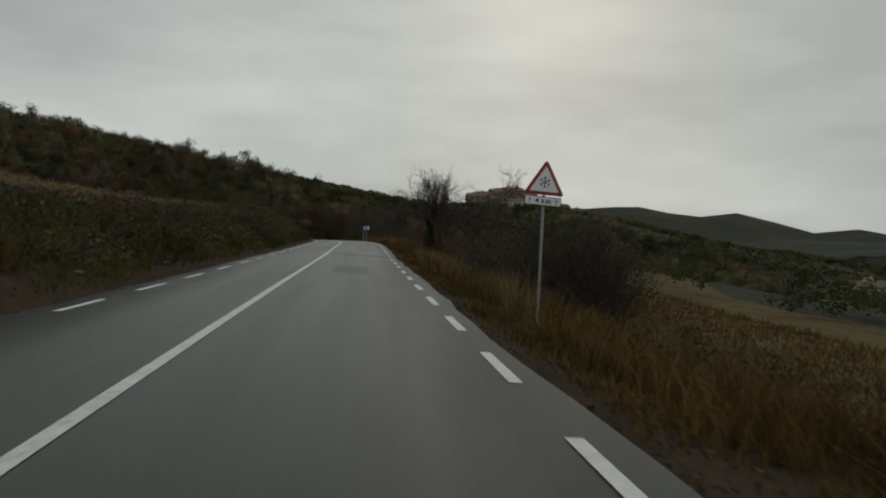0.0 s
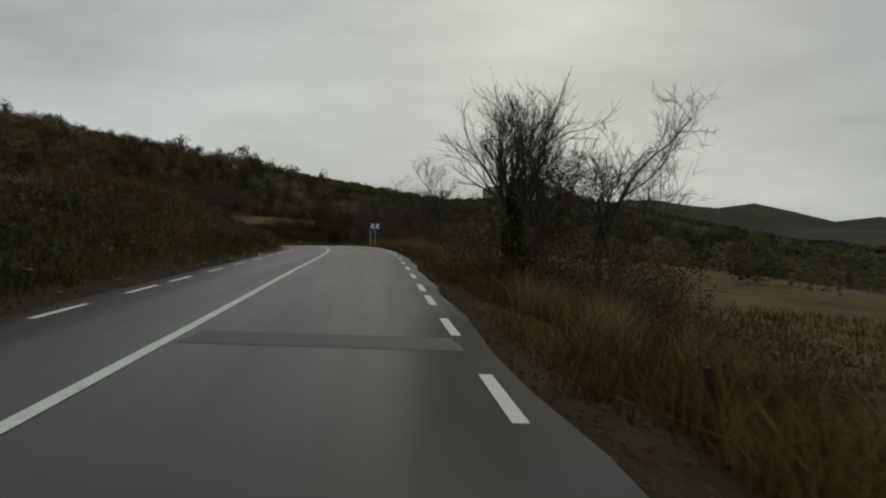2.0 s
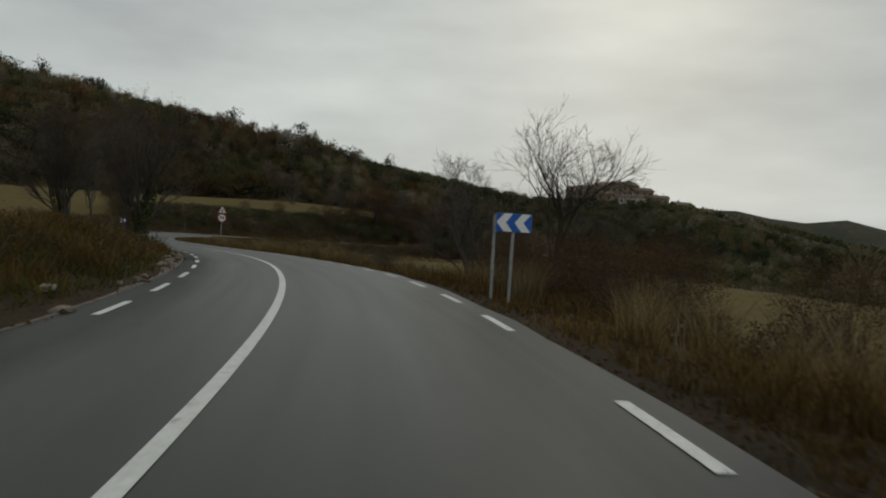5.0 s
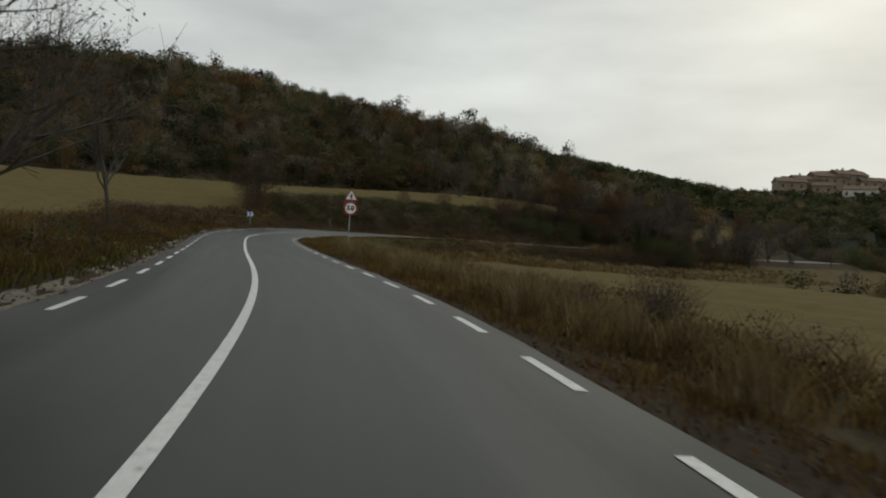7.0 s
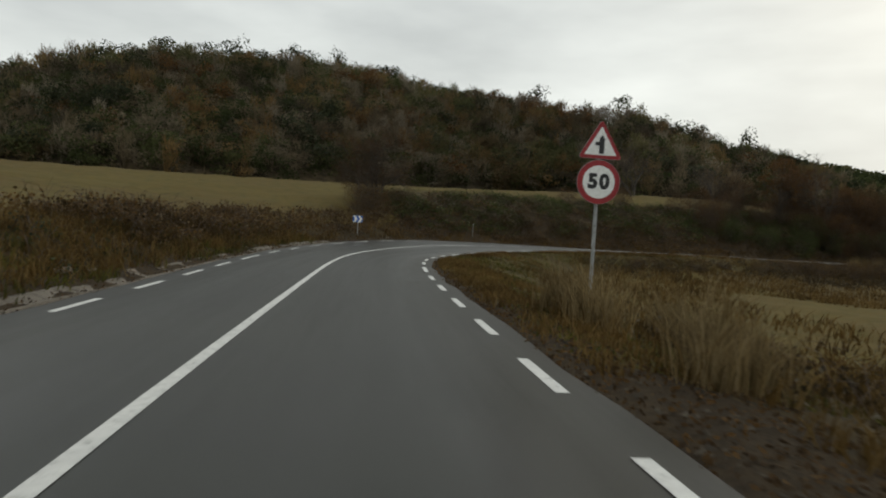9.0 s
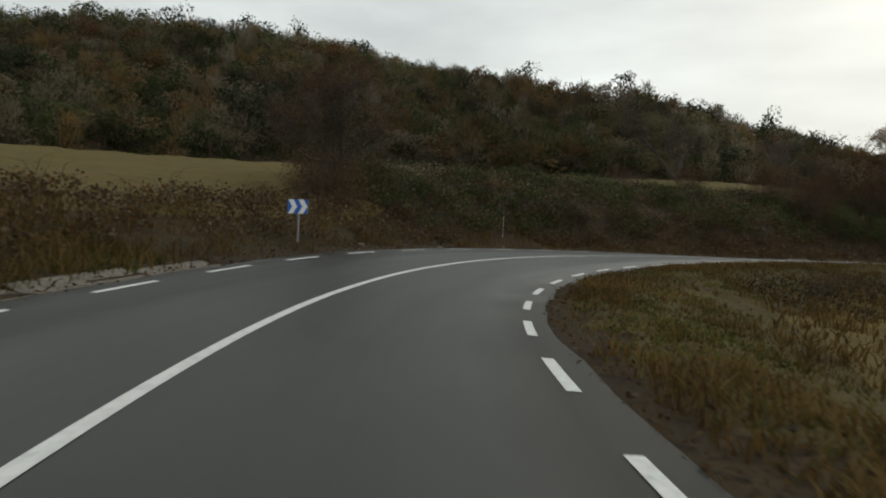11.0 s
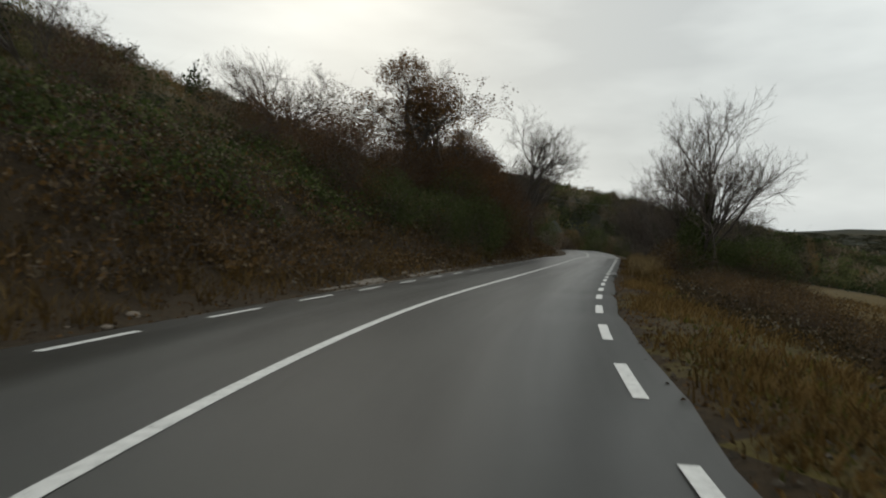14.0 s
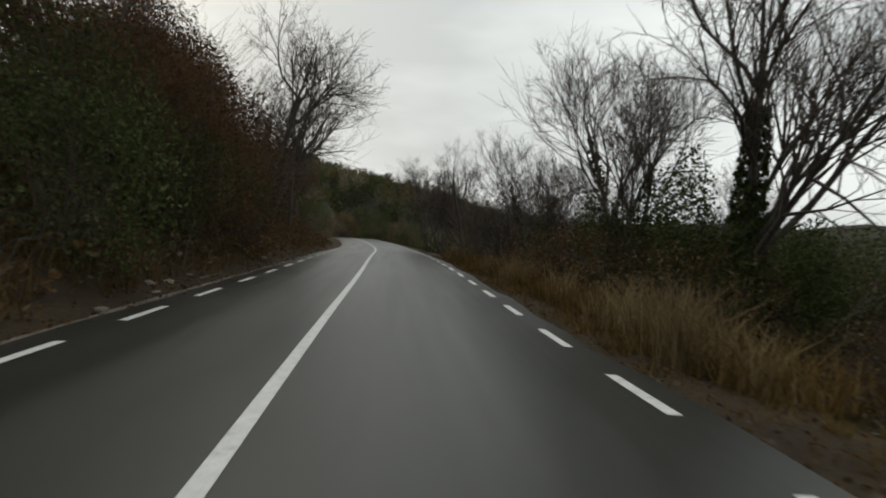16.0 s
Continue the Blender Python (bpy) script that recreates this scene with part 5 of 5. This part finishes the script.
plant_copy(oak, 6.8, 207.8, 75, 0.82)
for x, y, a, k in ((5.0, 205.6, 20, 1.3), (8.8, 209.4, 110, 1.3), (9.0, 212.0, 60, 1.7), (10.6, 214.2, 200, 1.75), (12.6, 216.4, 330, 1.6)):
    plant_copy(hedge, x, y, a, k)
for s, u, a, k in ((221, -7.6, 25, 1.45), (225, -8.6, 95, 1.55), (229, -7.8, 165, 1.5), (233, -8.8, 235, 1.6), (238, -8.0, 305, 1.5)):
    x, y, z = on_road(s, u)
    plant_copy(hedge, x, y, a, k)


# ---- thickets behind the bend marker ----
for x, y, a, k in ((7.6, 86.5, 10, 0.62), (9.2, 89.0, 80, 0.72), (8.4, 92.0, 150, 0.66), (11.0, 91.5, 220, 0.85), (10.4, 86.0, 290, 0.75), (13.0, 88.5, 30, 0.9), (9.6, 97.5, 100, 0.7), (12.2, 95.5, 170, 0.85), (14.5, 93.0, 240, 0.9), (15.5, 84.0, 310, 0.8)):
    plant_copy(hedge, x, y, a, k)


# ---- growth round the far end of the road ----
for s, u, k in ((303, -9, 2.2), (304, -5, 2.0), (305, -1, 2.3), (304, 4, 2.1), (303, 8, 2.3), (298, -8, 1.8), (290, 8, 1.8)):
    x, y, z = on_road(s, u)
    plant_copy(thorn if s % 2 else laurel, x, y, s * 37 % 360, k * (1 if s % 2 else 0.7))


# ---- road signs ----
def post(parent, height, lean=0.0, r=0.032, name="post", depth=0.8):
    bm = bmesh.new()
    bmesh.ops.create_cone(bm, cap_ends=True, segments=14, radius1=r, radius2=r, depth=height + depth)
    for v in bm.verts:
        v.co.z += (height - depth) / 2
    return part(name, bm, M_STEEL, parent)


def rounded(points, r, steps=5):
    """An outline with rounded corners."""
    out = []
    n = len(points)
    for i in range(n):
        p, a, b = Vector(points[i]), Vector(points[i - 1]), Vector(points[(i + 1) % n])
        u, w = (a - p).normalized(), (b - p).normalized()
        ang = u.angle(w) / 2
        t = r / math.tan(ang)
        p0, p1 = p + u * t, p + w * t
        c = p + (u + w).normalized() * (r / math.sin(ang))
        for k in range(steps + 1):
            f = k / steps
            q = (p0 - c).lerp(p1 - c, f).normalized() * r + c
            out.append((q.x, q.y))
    return out


def triangle_face(side, z0, r):
    h = side * 0.866
    return rounded([(-side / 2, z0), (side / 2, z0), (0, z0 + h)], r)


def plate(name, outline, mat, parent, y0, y1, label=""):
    bm = bmesh.new()
    slab(bm, outline, y0, y1)
    return part(name, bm, mat, parent, label)


def warning_triangle(parent, side, z0):
    tri = plate("warning_triangle", triangle_face(side, z0, side * 0.05), M_STEEL, parent, -0.052, -0.036, "triangular warning plate with a red border")
    plate("red_border", triangle_face(side * 0.985, z0 + side * 0.005, side * 0.05), M_RED, tri, -0.057, -0.053)
    k = side * 0.715
    plate("white_field", triangle_face(k, z0 + side * 0.083, side * 0.012), M_WHITE, tri, -0.062, -0.058)
    return tri


def lettering(text, size, x, z, y, parent, bold=0.0):
    """Words set character by character, each a mesh of its own."""
    glyphs = []
    for ch in text:
        if ch == " ":
            glyphs.append((None, 0.0, 0.24 * size))
            continue
        c = bpy.data.curves.new("glyph", 'FONT')
        c.body, c.size, c.align_y, c.extrude, c.offset = ch, size, 'CENTER', 0.001, bold
        t = bpy.data.objects.new("glyph", c)
        me = bpy.data.meshes.new_from_object(t)
        bpy.data.objects.remove(t)
        xs = [v.co.x for v in me.vertices]
        glyphs.append((me, min(xs), max(xs) - min(xs)))
    gap = 0.09 * size
    at = x - (sum(g[2] for g in glyphs) + gap * (len(glyphs) - 1)) / 2
    for ch, (me, lo, wide) in zip(text, glyphs):
        if me:
            me.transform(Matrix.Translation((at - lo, y, z)) @ pose(0, 0, 0, 90, 0, 0))
            link("digit" if ch.isdigit() else "letter", me, M_BLACK, parent)
        at += wide + gap


def bars(name, rects, mat, parent, y):
    bm = bmesh.new()
    for x, z, w, h, a in rects:
        c, s = math.cos(radians(a)), math.sin(radians(a))
        pts = [(-w / 2, -h / 2), (w / 2, -h / 2), (w / 2, h / 2), (-w / 2, h / 2)]
        slab(bm, [(x + px * c - pz * s, z + px * s + pz * c) for px, pz in pts], y - 0.002, y + 0.002)
    return part(name, bm, mat, parent)


def set_sign(top, s, u, yaw, lean=0.0, fore=0.0, drop=0.0):
    p = on_road(s, u)
    th = math.degrees(float(np.interp(s, R_S, R_TH)))
    top.matrix_basis = Matrix.Translation((p[0], p[1], float(on_road(s, 0)[2]) - drop)) @ pose(0, 0, 0, 0, 0, th + yaw) @ pose(0, 0, 0, fore, lean, 0)
    return top


def snow_sign():
    top = tagged(new("road_sign"), "red-bordered triangular snow warning sign with a distance plate", "road sign")
    post(top, 2.72)
    tri = warning_triangle(top, 0.90, 2.02)
    cz, y = 2.02 + 0.275, -0.064
    rects = []
    for a in range(0, 180, 60):
        rects.append((0, cz, 0.235, 0.016, a + 30))
    for a in range(0, 360, 60):
        for t in (-45, 45):
            rad = radians(a + 30)
            rects.append((math.cos(rad) * 0.082 + 0.018 * math.cos(rad + radians(t)), cz + math.sin(rad) * 0.082 + 0.018 * math.sin(rad + radians(t)), 0.055, 0.014, a + 30 + t))
    bars("snowflake", rects, M_BLACK, tri, y)
    pl = plate("distance_plate", rounded([(-0.40, 1.79), (0.40, 1.79), (0.40, 1.99), (-0.40, 1.99)], 0.025), M_BLACK, top, -0.050, -0.036, "white plate with arrows and a distance")
    plate("white_field", rounded([(-0.385, 1.805), (0.385, 1.805), (0.385, 1.975), (-0.385, 1.975)], 0.02), M_WHITE, pl, -0.054, -0.051)
    lettering("4 km", 0.15, 0.0, 1.888, -0.056, pl, 0.005)
    for x in (-0.29, 0.29):
        bars("arrow", [(x, 1.875, 0.014, 0.10, 0), (x - 0.016, 1.918, 0.014, 0.045, -40), (x + 0.016, 1.918, 0.014, 0.045, 40)], M_BLACK, pl, -0.056)
    for plates in (tri, pl):
        plates.matrix_basis = Matrix.Translation((0, 0, 2.2)) @ pose(0, 0, 0, 0, 3.2, 0) @ Matrix.Translation((0, 0, -2.2))
    return top


def chevron_sign(width, height, z0, to_left, tall):
    top = tagged(new("chevron_sign"), "blue bend marker with white chevrons on a grey post", "road sign")
    post(top, tall)
    w, h = width / 2, height
    panel = plate("panel", rounded([(-w, z0), (w, z0), (w, z0 + h), (-w, z0 + h)], 0.012, 3), M_STEEL, top, -0.052, -0.036)
    plate("blue_field", rounded([(-w + 0.004, z0 + 0.004), (w - 0.004, z0 + 0.004), (w - 0.004, z0 + h - 0.004), (-w + 0.004, z0 + h - 0.004)], 0.012, 3), M_BLUE, panel, -0.056, -0.053)
    sgn = 1 if to_left else -1
    for k in (0, 1):
        x0 = -w + 0.012 + k * width * 0.5
        a, b, m = width * 0.20, width * 0.25, h / 2
        pts = [(x0, z0 + m), (x0 + a, z0 + h - 0.006), (x0 + a + b, z0 + h - 0.006), (x0 + b, z0 + m), (x0 + a + b, z0 + 0.006), (x0 + a, z0 + 0.006)]
        pts = [(min(sgn * px, w - 0.006) if sgn > 0 else max(sgn * px, -w + 0.006), pz) for px, pz in pts]
        if sgn > 0:
            pts = pts[::-1]
        bm = bmesh.new()
        slab(bm, pts, -0.061, -0.057)
        bmesh.ops.recalc_face_normals(bm, faces=bm.faces)
        part("chevron", bm, M_WHITE, panel, "white chevron")
    return top


def speed_sign():
    top = tagged(new("road_sign"), "junction warning triangle over a round red speed limit sign", "road sign")
    post(top, 3.15)
    tri = warning_triangle(top, 0.80, 2.60)
    cz, y = 2.60 + 0.24, -0.064
    bm = bmesh.new()
    slab(bm, [(-0.03, cz - 0.15), (0.06, cz - 0.15), (0.06, cz + 0.11), (0.015, cz + 0.18), (-0.03, cz + 0.11)], y - 0.002, y + 0.002)
    slab(bm, [(-0.105, cz - 0.01), (-0.02, cz - 0.01), (-0.02, cz + 0.05), (-0.105, cz + 0.05)], y - 0.003, y + 0.001)
    part("junction_symbol", bm, M_BLACK, tri)
    ring = lambda r: [(math.cos(a) * r, 2.20 + math.sin(a) * r) for a in np.linspace(0, 2 * math.pi, 41)[:-1]]
    disc = plate("speed_disc", ring(0.385), M_STEEL, top, -0.052, -0.036, "round plate with a red ring")
    plate("red_ring", ring(0.378), M_RED, disc, -0.057, -0.053)
    plate("white_field", ring(0.285), M_WHITE, disc, -0.062, -0.058)
    lettering("50", 0.34, 0.0, 2.20, -0.064, disc, 0.019)
    return top


set_sign(snow_sign(), 20.0, 5.58, -8, 1.6, 0, -0.06)
set_sign(chevron_sign(0.72, 0.37, 1.33, True, 1.50), 80.4, 4.43, -10, 0.5)
set_sign(chevron_sign(0.72, 0.37, 1.33, True, 1.68), 80.9, 4.22, 80, 1.0)
set_sign(speed_sign(), 127.0, 5.28, 0, 0.5, 0, -0.05)
set_sign(chevron_sign(0.74, 0.42, 1.25, False, 1.45), 155.8, -4.58, -6, 0.3)


def marker_post():
    top = tagged(new("marker_post"), "thin pale metal marker post at the foot of the bank", "post")
    bm = bmesh.new()
    bmesh.ops.create_cone(bm, cap_ends=True, segments=10, radius1=0.024, radius2=0.022, depth=2.0)
    for v in bm.verts:
        v.co.z += 0.55
    part("shaft", bm, M_STEEL, top)
    bm = bmesh.new()
    bmesh.ops.create_cone(bm, cap_ends=True, segments=10, radius1=0.032, radius2=0.02, depth=0.05)
    for v in bm.verts:
        v.co.z += 1.57
    part("cap", bm, M_STEEL, top)
    return top


set_sign(marker_post(), 169.0, -5.6, 0, 0.3)


def iron_stake(k):
    top = tagged(new("iron_stake"), "short rusty iron stake in the verge", "stake")
    bm = bmesh.new()
    box(bm, -0.03, -0.03, -0.3, 0.03, 0.03, 0.28 * k, 0.006)
    part("shaft", bm, M_RUST, top)
    bm = bmesh.new()
    box(bm, -0.036, -0.036, 0.28 * k, 0.036, 0.036, 0.28 * k + 0.03, 0.006)
    part("head", bm, M_RUST, top)
    return top


for s, u, k in ((28.6, 4.35, 0.7), (33.5, 4.5, 0.8), (36.0, 4.6, 0.7)):
    set_sign(iron_stake(k), s, u, 0, 3 * (k - 1) * 10, 0, 0.10)


# ---- overhead wire beyond the bend ----
def wire():
    top = tagged(new("overhead_wire"), "thin dark overhead wire sagging across the road", "wire")
    a, b = np.array([18.6, 215.2, 6.9]), np.array([52.5, 236.0, 7.9])
    t = np.linspace(0, 1, 24)[:, None]
    p = a + (b - a) * t - [0, 0, 0.5] * (4 * t * (1 - t))
    link("cable", grid_mesh("cable", *tube_arrays(p, np.full(24, 0.02), 5)), M_BLACK, top)
    for q in (a, b):
        z = ground_at(q[0], q[1])
        link("pole", grid_mesh("pole", *tube_arrays([(q[0], q[1], z - 0.5), (q[0], q[1], q[2] * 0.5 + z * 0.5), (q[0], q[1], q[2] + 0.25)], [0.10, 0.09, 0.08], 10)), M_BARK, top, "weathered wooden pole")
    return top


wire()


# ---- the village on its hill, and houses in the valley ----
def house(w, d, h, wall_mat, seed, tower=False):
    q = random.Random(seed)
    top = tagged(new("church_tower" if tower else "house"), "stone church tower of a hilltop village" if tower else
                 ("pale rendered house in the valley" if wall_mat is M_PALEWALL else "ochre stone village house with a tiled roof"), "tower" if tower else "house")
    bm = bmesh.new()
    box(bm, -w / 2, -d / 2, -5.0, w / 2, d / 2, h, 0.05)
    wall = part("wall", bm, wall_mat, top)
    rise = (w if tower else d) * (0.35 if tower else 0.22)
    bm = bmesh.new()
    e = 0.35
    if tower:
        base = [bm.verts.new((x * (w / 2 + e), y * (d / 2 + e), h)) for x, y in ((-1, -1), (1, -1), (1, 1), (-1, 1))]
        tip = bm.verts.new((0, 0, h + rise))
        for i in range(4):
            bm.faces.new((base[i], base[(i + 1) % 4], tip))
        bm.faces.new(base[::-1])
    else:
        for sy in (-1, 1):
            a = [bm.verts.new(c) for c in ((-w / 2 - e, sy * (d / 2 + e), h - 0.1), (w / 2 + e, sy * (d / 2 + e), h - 0.1), (w / 2 + e, 0, h + rise), (-w / 2 - e, 0, h + rise))]
            b = [bm.verts.new(v.co + Vector((0, 0, -0.22))) for v in a]
            bm.faces.new(a)
            bm.faces.new(b[::-1])
            for i in range(4):
                bm.faces.new((a[i], b[i], b[(i + 1) % 4], a[(i + 1) % 4]))
        for sx in (-1, 1):
            bm.faces.new([bm.verts.new(c) for c in ((sx * (w / 2 - 0.02), -d / 2, h), (sx * (w / 2 - 0.02), d / 2, h), (sx * (w / 2 - 0.02), 0, h + rise - 0.2))])
        bmesh.ops.recalc_face_normals(bm, faces=bm.faces)
    roof = part("roof", bm, M_ROOF, top)
    if not tower:
        bm = bmesh.new()
        cx = q.uniform(-w * 0.3, w * 0.3)
        box(bm, cx - 0.35, -0.3, h, cx + 0.35, 0.3, h + rise + 0.9, 0.03)
        part("chimney", bm, wall_mat, roof)
    for row in range(1 if tower else 2):
        zc = h - 1.9 - row * 2.9
        n = 1 if tower else max(2, int(w / 3))
        for i in range(n):
            x = (i + 0.5) / n * w - w / 2 + q.uniform(-0.2, 0.2)
            bm = bmesh.new()
            box(bm, x - 0.5, -d / 2 - 0.03, zc - 0.75, x + 0.5, -d / 2 + 0.10, zc + 0.75, 0.02)
            win = part("window", bm, M_DARKGLASS, wall)
    return top


def set_house(h, x, y, turn, up=0.0):
    h.matrix_basis = Matrix.Translation((x, y, ground_at(x, y) + up)) @ pose(0, 0, 0, 0, 0, turn)
    h["group"] = "village houses"
    return h


vr = random.Random(5)
for i, (x, y, w, d, h) in enumerate(((95, 408, 13, 9, 6.0), (103, 412, 14, 9, 7.5), (112, 414, 15, 10, 9.0), (121, 416, 15, 10, 10.0), (130, 414, 12, 9, 7.5), (100, 418, 12, 8, 8.0), (117, 423, 14, 9, 11.0),
                                       (138, 410, 11, 8, 4.5), (150, 408, 12, 8, 3.6), (162, 408, 12, 8, 3.4), (180, 405, 12, 9, 3.4), (108, 405, 9, 7, 4.5))):
    set_house(house(w * 0.9, d, h, M_PLASTER, i), x, y, vr.uniform(-25, 15))
set_house(house(3.0, 3.0, 13.0, M_PLASTER, 77, True), 125, 421, 10)
for i, (x, y, w, d, h) in enumerate(((150, 165, 9, 7, 3.5), (163, 172, 12, 8, 3.5), (186, 182, 12, 8, 4.0), (210, 176, 16, 9, 4.0), (118, 392, 12, 8, 3.5))):
    set_house(house(w, d, h, M_PALEWALL, 30 + i), x, y, vr.uniform(-30, 30))


def far_road():
    t = np.linspace(0, 1, 40)
    x, y = 120 + 190 * t, 215 - 70 * t + 22 * np.sin(t * 5)
    z, _, _, _ = ground(x, y)
    z2, _, _, _ = ground(x + 1.5, y + 5)
    v = np.empty((80, 3))
    v[0::2], v[1::2] = np.stack([x, y, np.maximum(z, z2) + 0.35], 1), np.stack([x + 1.5, y + 5, np.maximum(z, z2) + 0.4], 1)
    i = np.arange(39) * 2
    return link("valley_road", grid_mesh("valley_road", v, np.stack([i, i + 1, i + 3, i + 2], 1)), M_FARROAD, None, "pale road crossing the valley", "structure", "road")


far_road()


# ---- pieces along the road: edge dashes, gutter slabs, stones, old patches ----
def dash_mesh(s0, length, u0, w, name):
    s = np.linspace(s0 - length / 2, s0 + length / 2, 6)
    u = u0(s) if callable(u0) else np.full(6, u0)
    return strip(s, u - w / 2, u + w / 2, 0.005, name)


def dashes():
    for lo, hi, ph in ((-30, 37.0, DASH_PHASE[0]), (39.0, 44.0, 0.82), (44.2, 74, DASH_PHASE[1]), (74, 137, DASH_PHASE[2]), (137, 250, DASH_PHASE[3])):
        n = math.ceil((lo - ph) / 3)
        while ph + 3 * n < hi:
            s = ph + 3 * n
            link("edge_dash", dash_mesh(s, 1.45, W_RIGHT, 0.125, "edge_dash"), M_PAINT, road)
            if s < 240:
                link("edge_dash", dash_mesh(s + 0.4, 1.5, lambda q: -left_of(q), 0.11, "edge_dash"), M_PAINT, road)
            n += 1


dashes()


def patches():
    """Ragged mends and a paler joint across the lane."""
    for s0, s1, u0, u1, seed, mat in ((25.0, 28.5, 0.9, 1.9, 3, M_PATCH), (38.1, 38.9, 0.15, 3.0, 5, M_JOINT)):
        q = rng_of(seed)
        s = np.linspace(s0, s1, 16)
        a, b = u0 + 0.09 * wave(s, 0 * s, 0.5, seed), u1 + 0.09 * wave(s, 0 * s, 0.6, seed + 3)
        cols = [on_road(s, a + (b - a) * f, 0.003 + crown(s, a + (b - a) * f)) for f in np.linspace(0, 1, 9)]
        v = np.stack(cols, 1).reshape(-1, 3)
        i = (np.arange(15)[:, None] * 9 + np.arange(8)[None]).ravel()
        link("asphalt_patch", grid_mesh("asphalt_patch", v, np.stack([i, i + 1, i + 10, i + 9], 1)), mat, road)


patches()


def gutter():
    """Broken concrete gutter slabs along the foot of the left bank."""
    top = tagged(new("gutter"), "broken concrete gutter slabs at the foot of the bank", "gutter", kind="structure")
    q = rng_of(8)
    s = 60.0
    while s < 246:
        ln = q.uniform(1.2, 2.6)
        if 150 < s < 186:
            s += ln
            continue
        if q.uniform() < (0.86 if s < 150 else 0.95):
            k = np.linspace(s, s + ln - 0.06, 5)
            e = -(left_of(k) + EDGE_L + 0.02)
            w = q.uniform(0.28, 0.44)
            tip = q.uniform(-0.04, 0.03)
            cols = [on_road(k, e, -0.12), on_road(k, e, 0.015), on_road(k, e - w * 0.5, -0.01 + tip * 0.4), on_road(k, e - w, 0.06 + tip), on_road(k, e - w - 0.08, 0.07 + tip), on_road(k, e - w - 0.10, -0.15)]
            v = np.stack(cols, 1).reshape(-1, 3)
            n = len(cols)
            i = (np.arange(4)[:, None] * n + np.arange(n - 1)[None]).ravel()
            f = np.stack([i, i + 1, i + n + 1, i + n], 1)
            link("gutter_slab", grid_mesh("gutter_slab", v, f), M_CONCRETE, top)
        s += ln


gutter()


def gravel_apron():
    """Pale gravel washed out of the bank where the bend begins."""
    s = np.linspace(57.0, 72.0, 40)
    e = -(left_of(s) + EDGE_L) + 0.10 + 0.06 * wave(s, 0 * s, 0.6, 2)
    w = 0.85 * np.sin(np.linspace(0.05, 3.05, 40)) + 0.10 * wave(s, 0 * s, 0.9, 5)
    cols = [on_road(s, e, 0.006), on_road(s, e - w * 0.5, 0.035), on_road(s, e - w, 0.09), on_road(s, e - w - 0.05, -0.1)]
    v = np.stack(cols, 1).reshape(-1, 3)
    i = (np.arange(39)[:, None] * 4 + np.arange(3)[None]).ravel()
    return link("gravel_apron", grid_mesh("gravel_apron", v, np.stack([i, i + 1, i + 5, i + 4], 1)), M_APRON, None, "pale gravel washed onto the road's edge below the bank", "structure", "gravel", True)


gravel_apron()


def stone_meshes(n):
    out = []
    for k in range(n):
        bm = bmesh.new()
        bmesh.ops.create_icosphere(bm, subdivisions=1, radius=0.5)
        q = random.Random(300 + k)
        for v in bm.verts:
            v.co *= q.uniform(0.7, 1.15)
            v.co.z *= 0.6
        me = bpy.data.meshes.new("stone")
        bm.to_mesh(me)
        bm.free()
        me.materials.append(M_STONE)
        out.append(me)
    return out


def stones():
    kinds = stone_meshes(6)
    q = rng_of(9)
    for s0, s1, n, lo, hi in ((10, 66, 46, 0.07, 0.2), (66, 130, 44, 0.10, 0.36), (130, 235, 60, 0.06, 0.24)):
        for k in range(n):
            s = q.uniform(s0, s1)
            d = abs(q.normal(0.45, 0.35)) + 0.05
            x, y, z = on_road(s, -(float(left_of(s)) + EDGE_L + d))
            r = q.uniform(lo, hi)
            o = tagged(new("stone", kinds[int(q.integers(0, 6))]), "weathered pale stone fallen from the bank", "stone", "stones along the bank")
            o.matrix_basis = Matrix.Translation((x, y, ground_at(x, y) + r * 0.10)) @ pose(0, 0, 0, q.uniform(-15, 15), q.uniform(-15, 15), q.uniform(0, 360)) @ Matrix.Diagonal((r * 1.3, r, r * 0.8, 1))


stones()
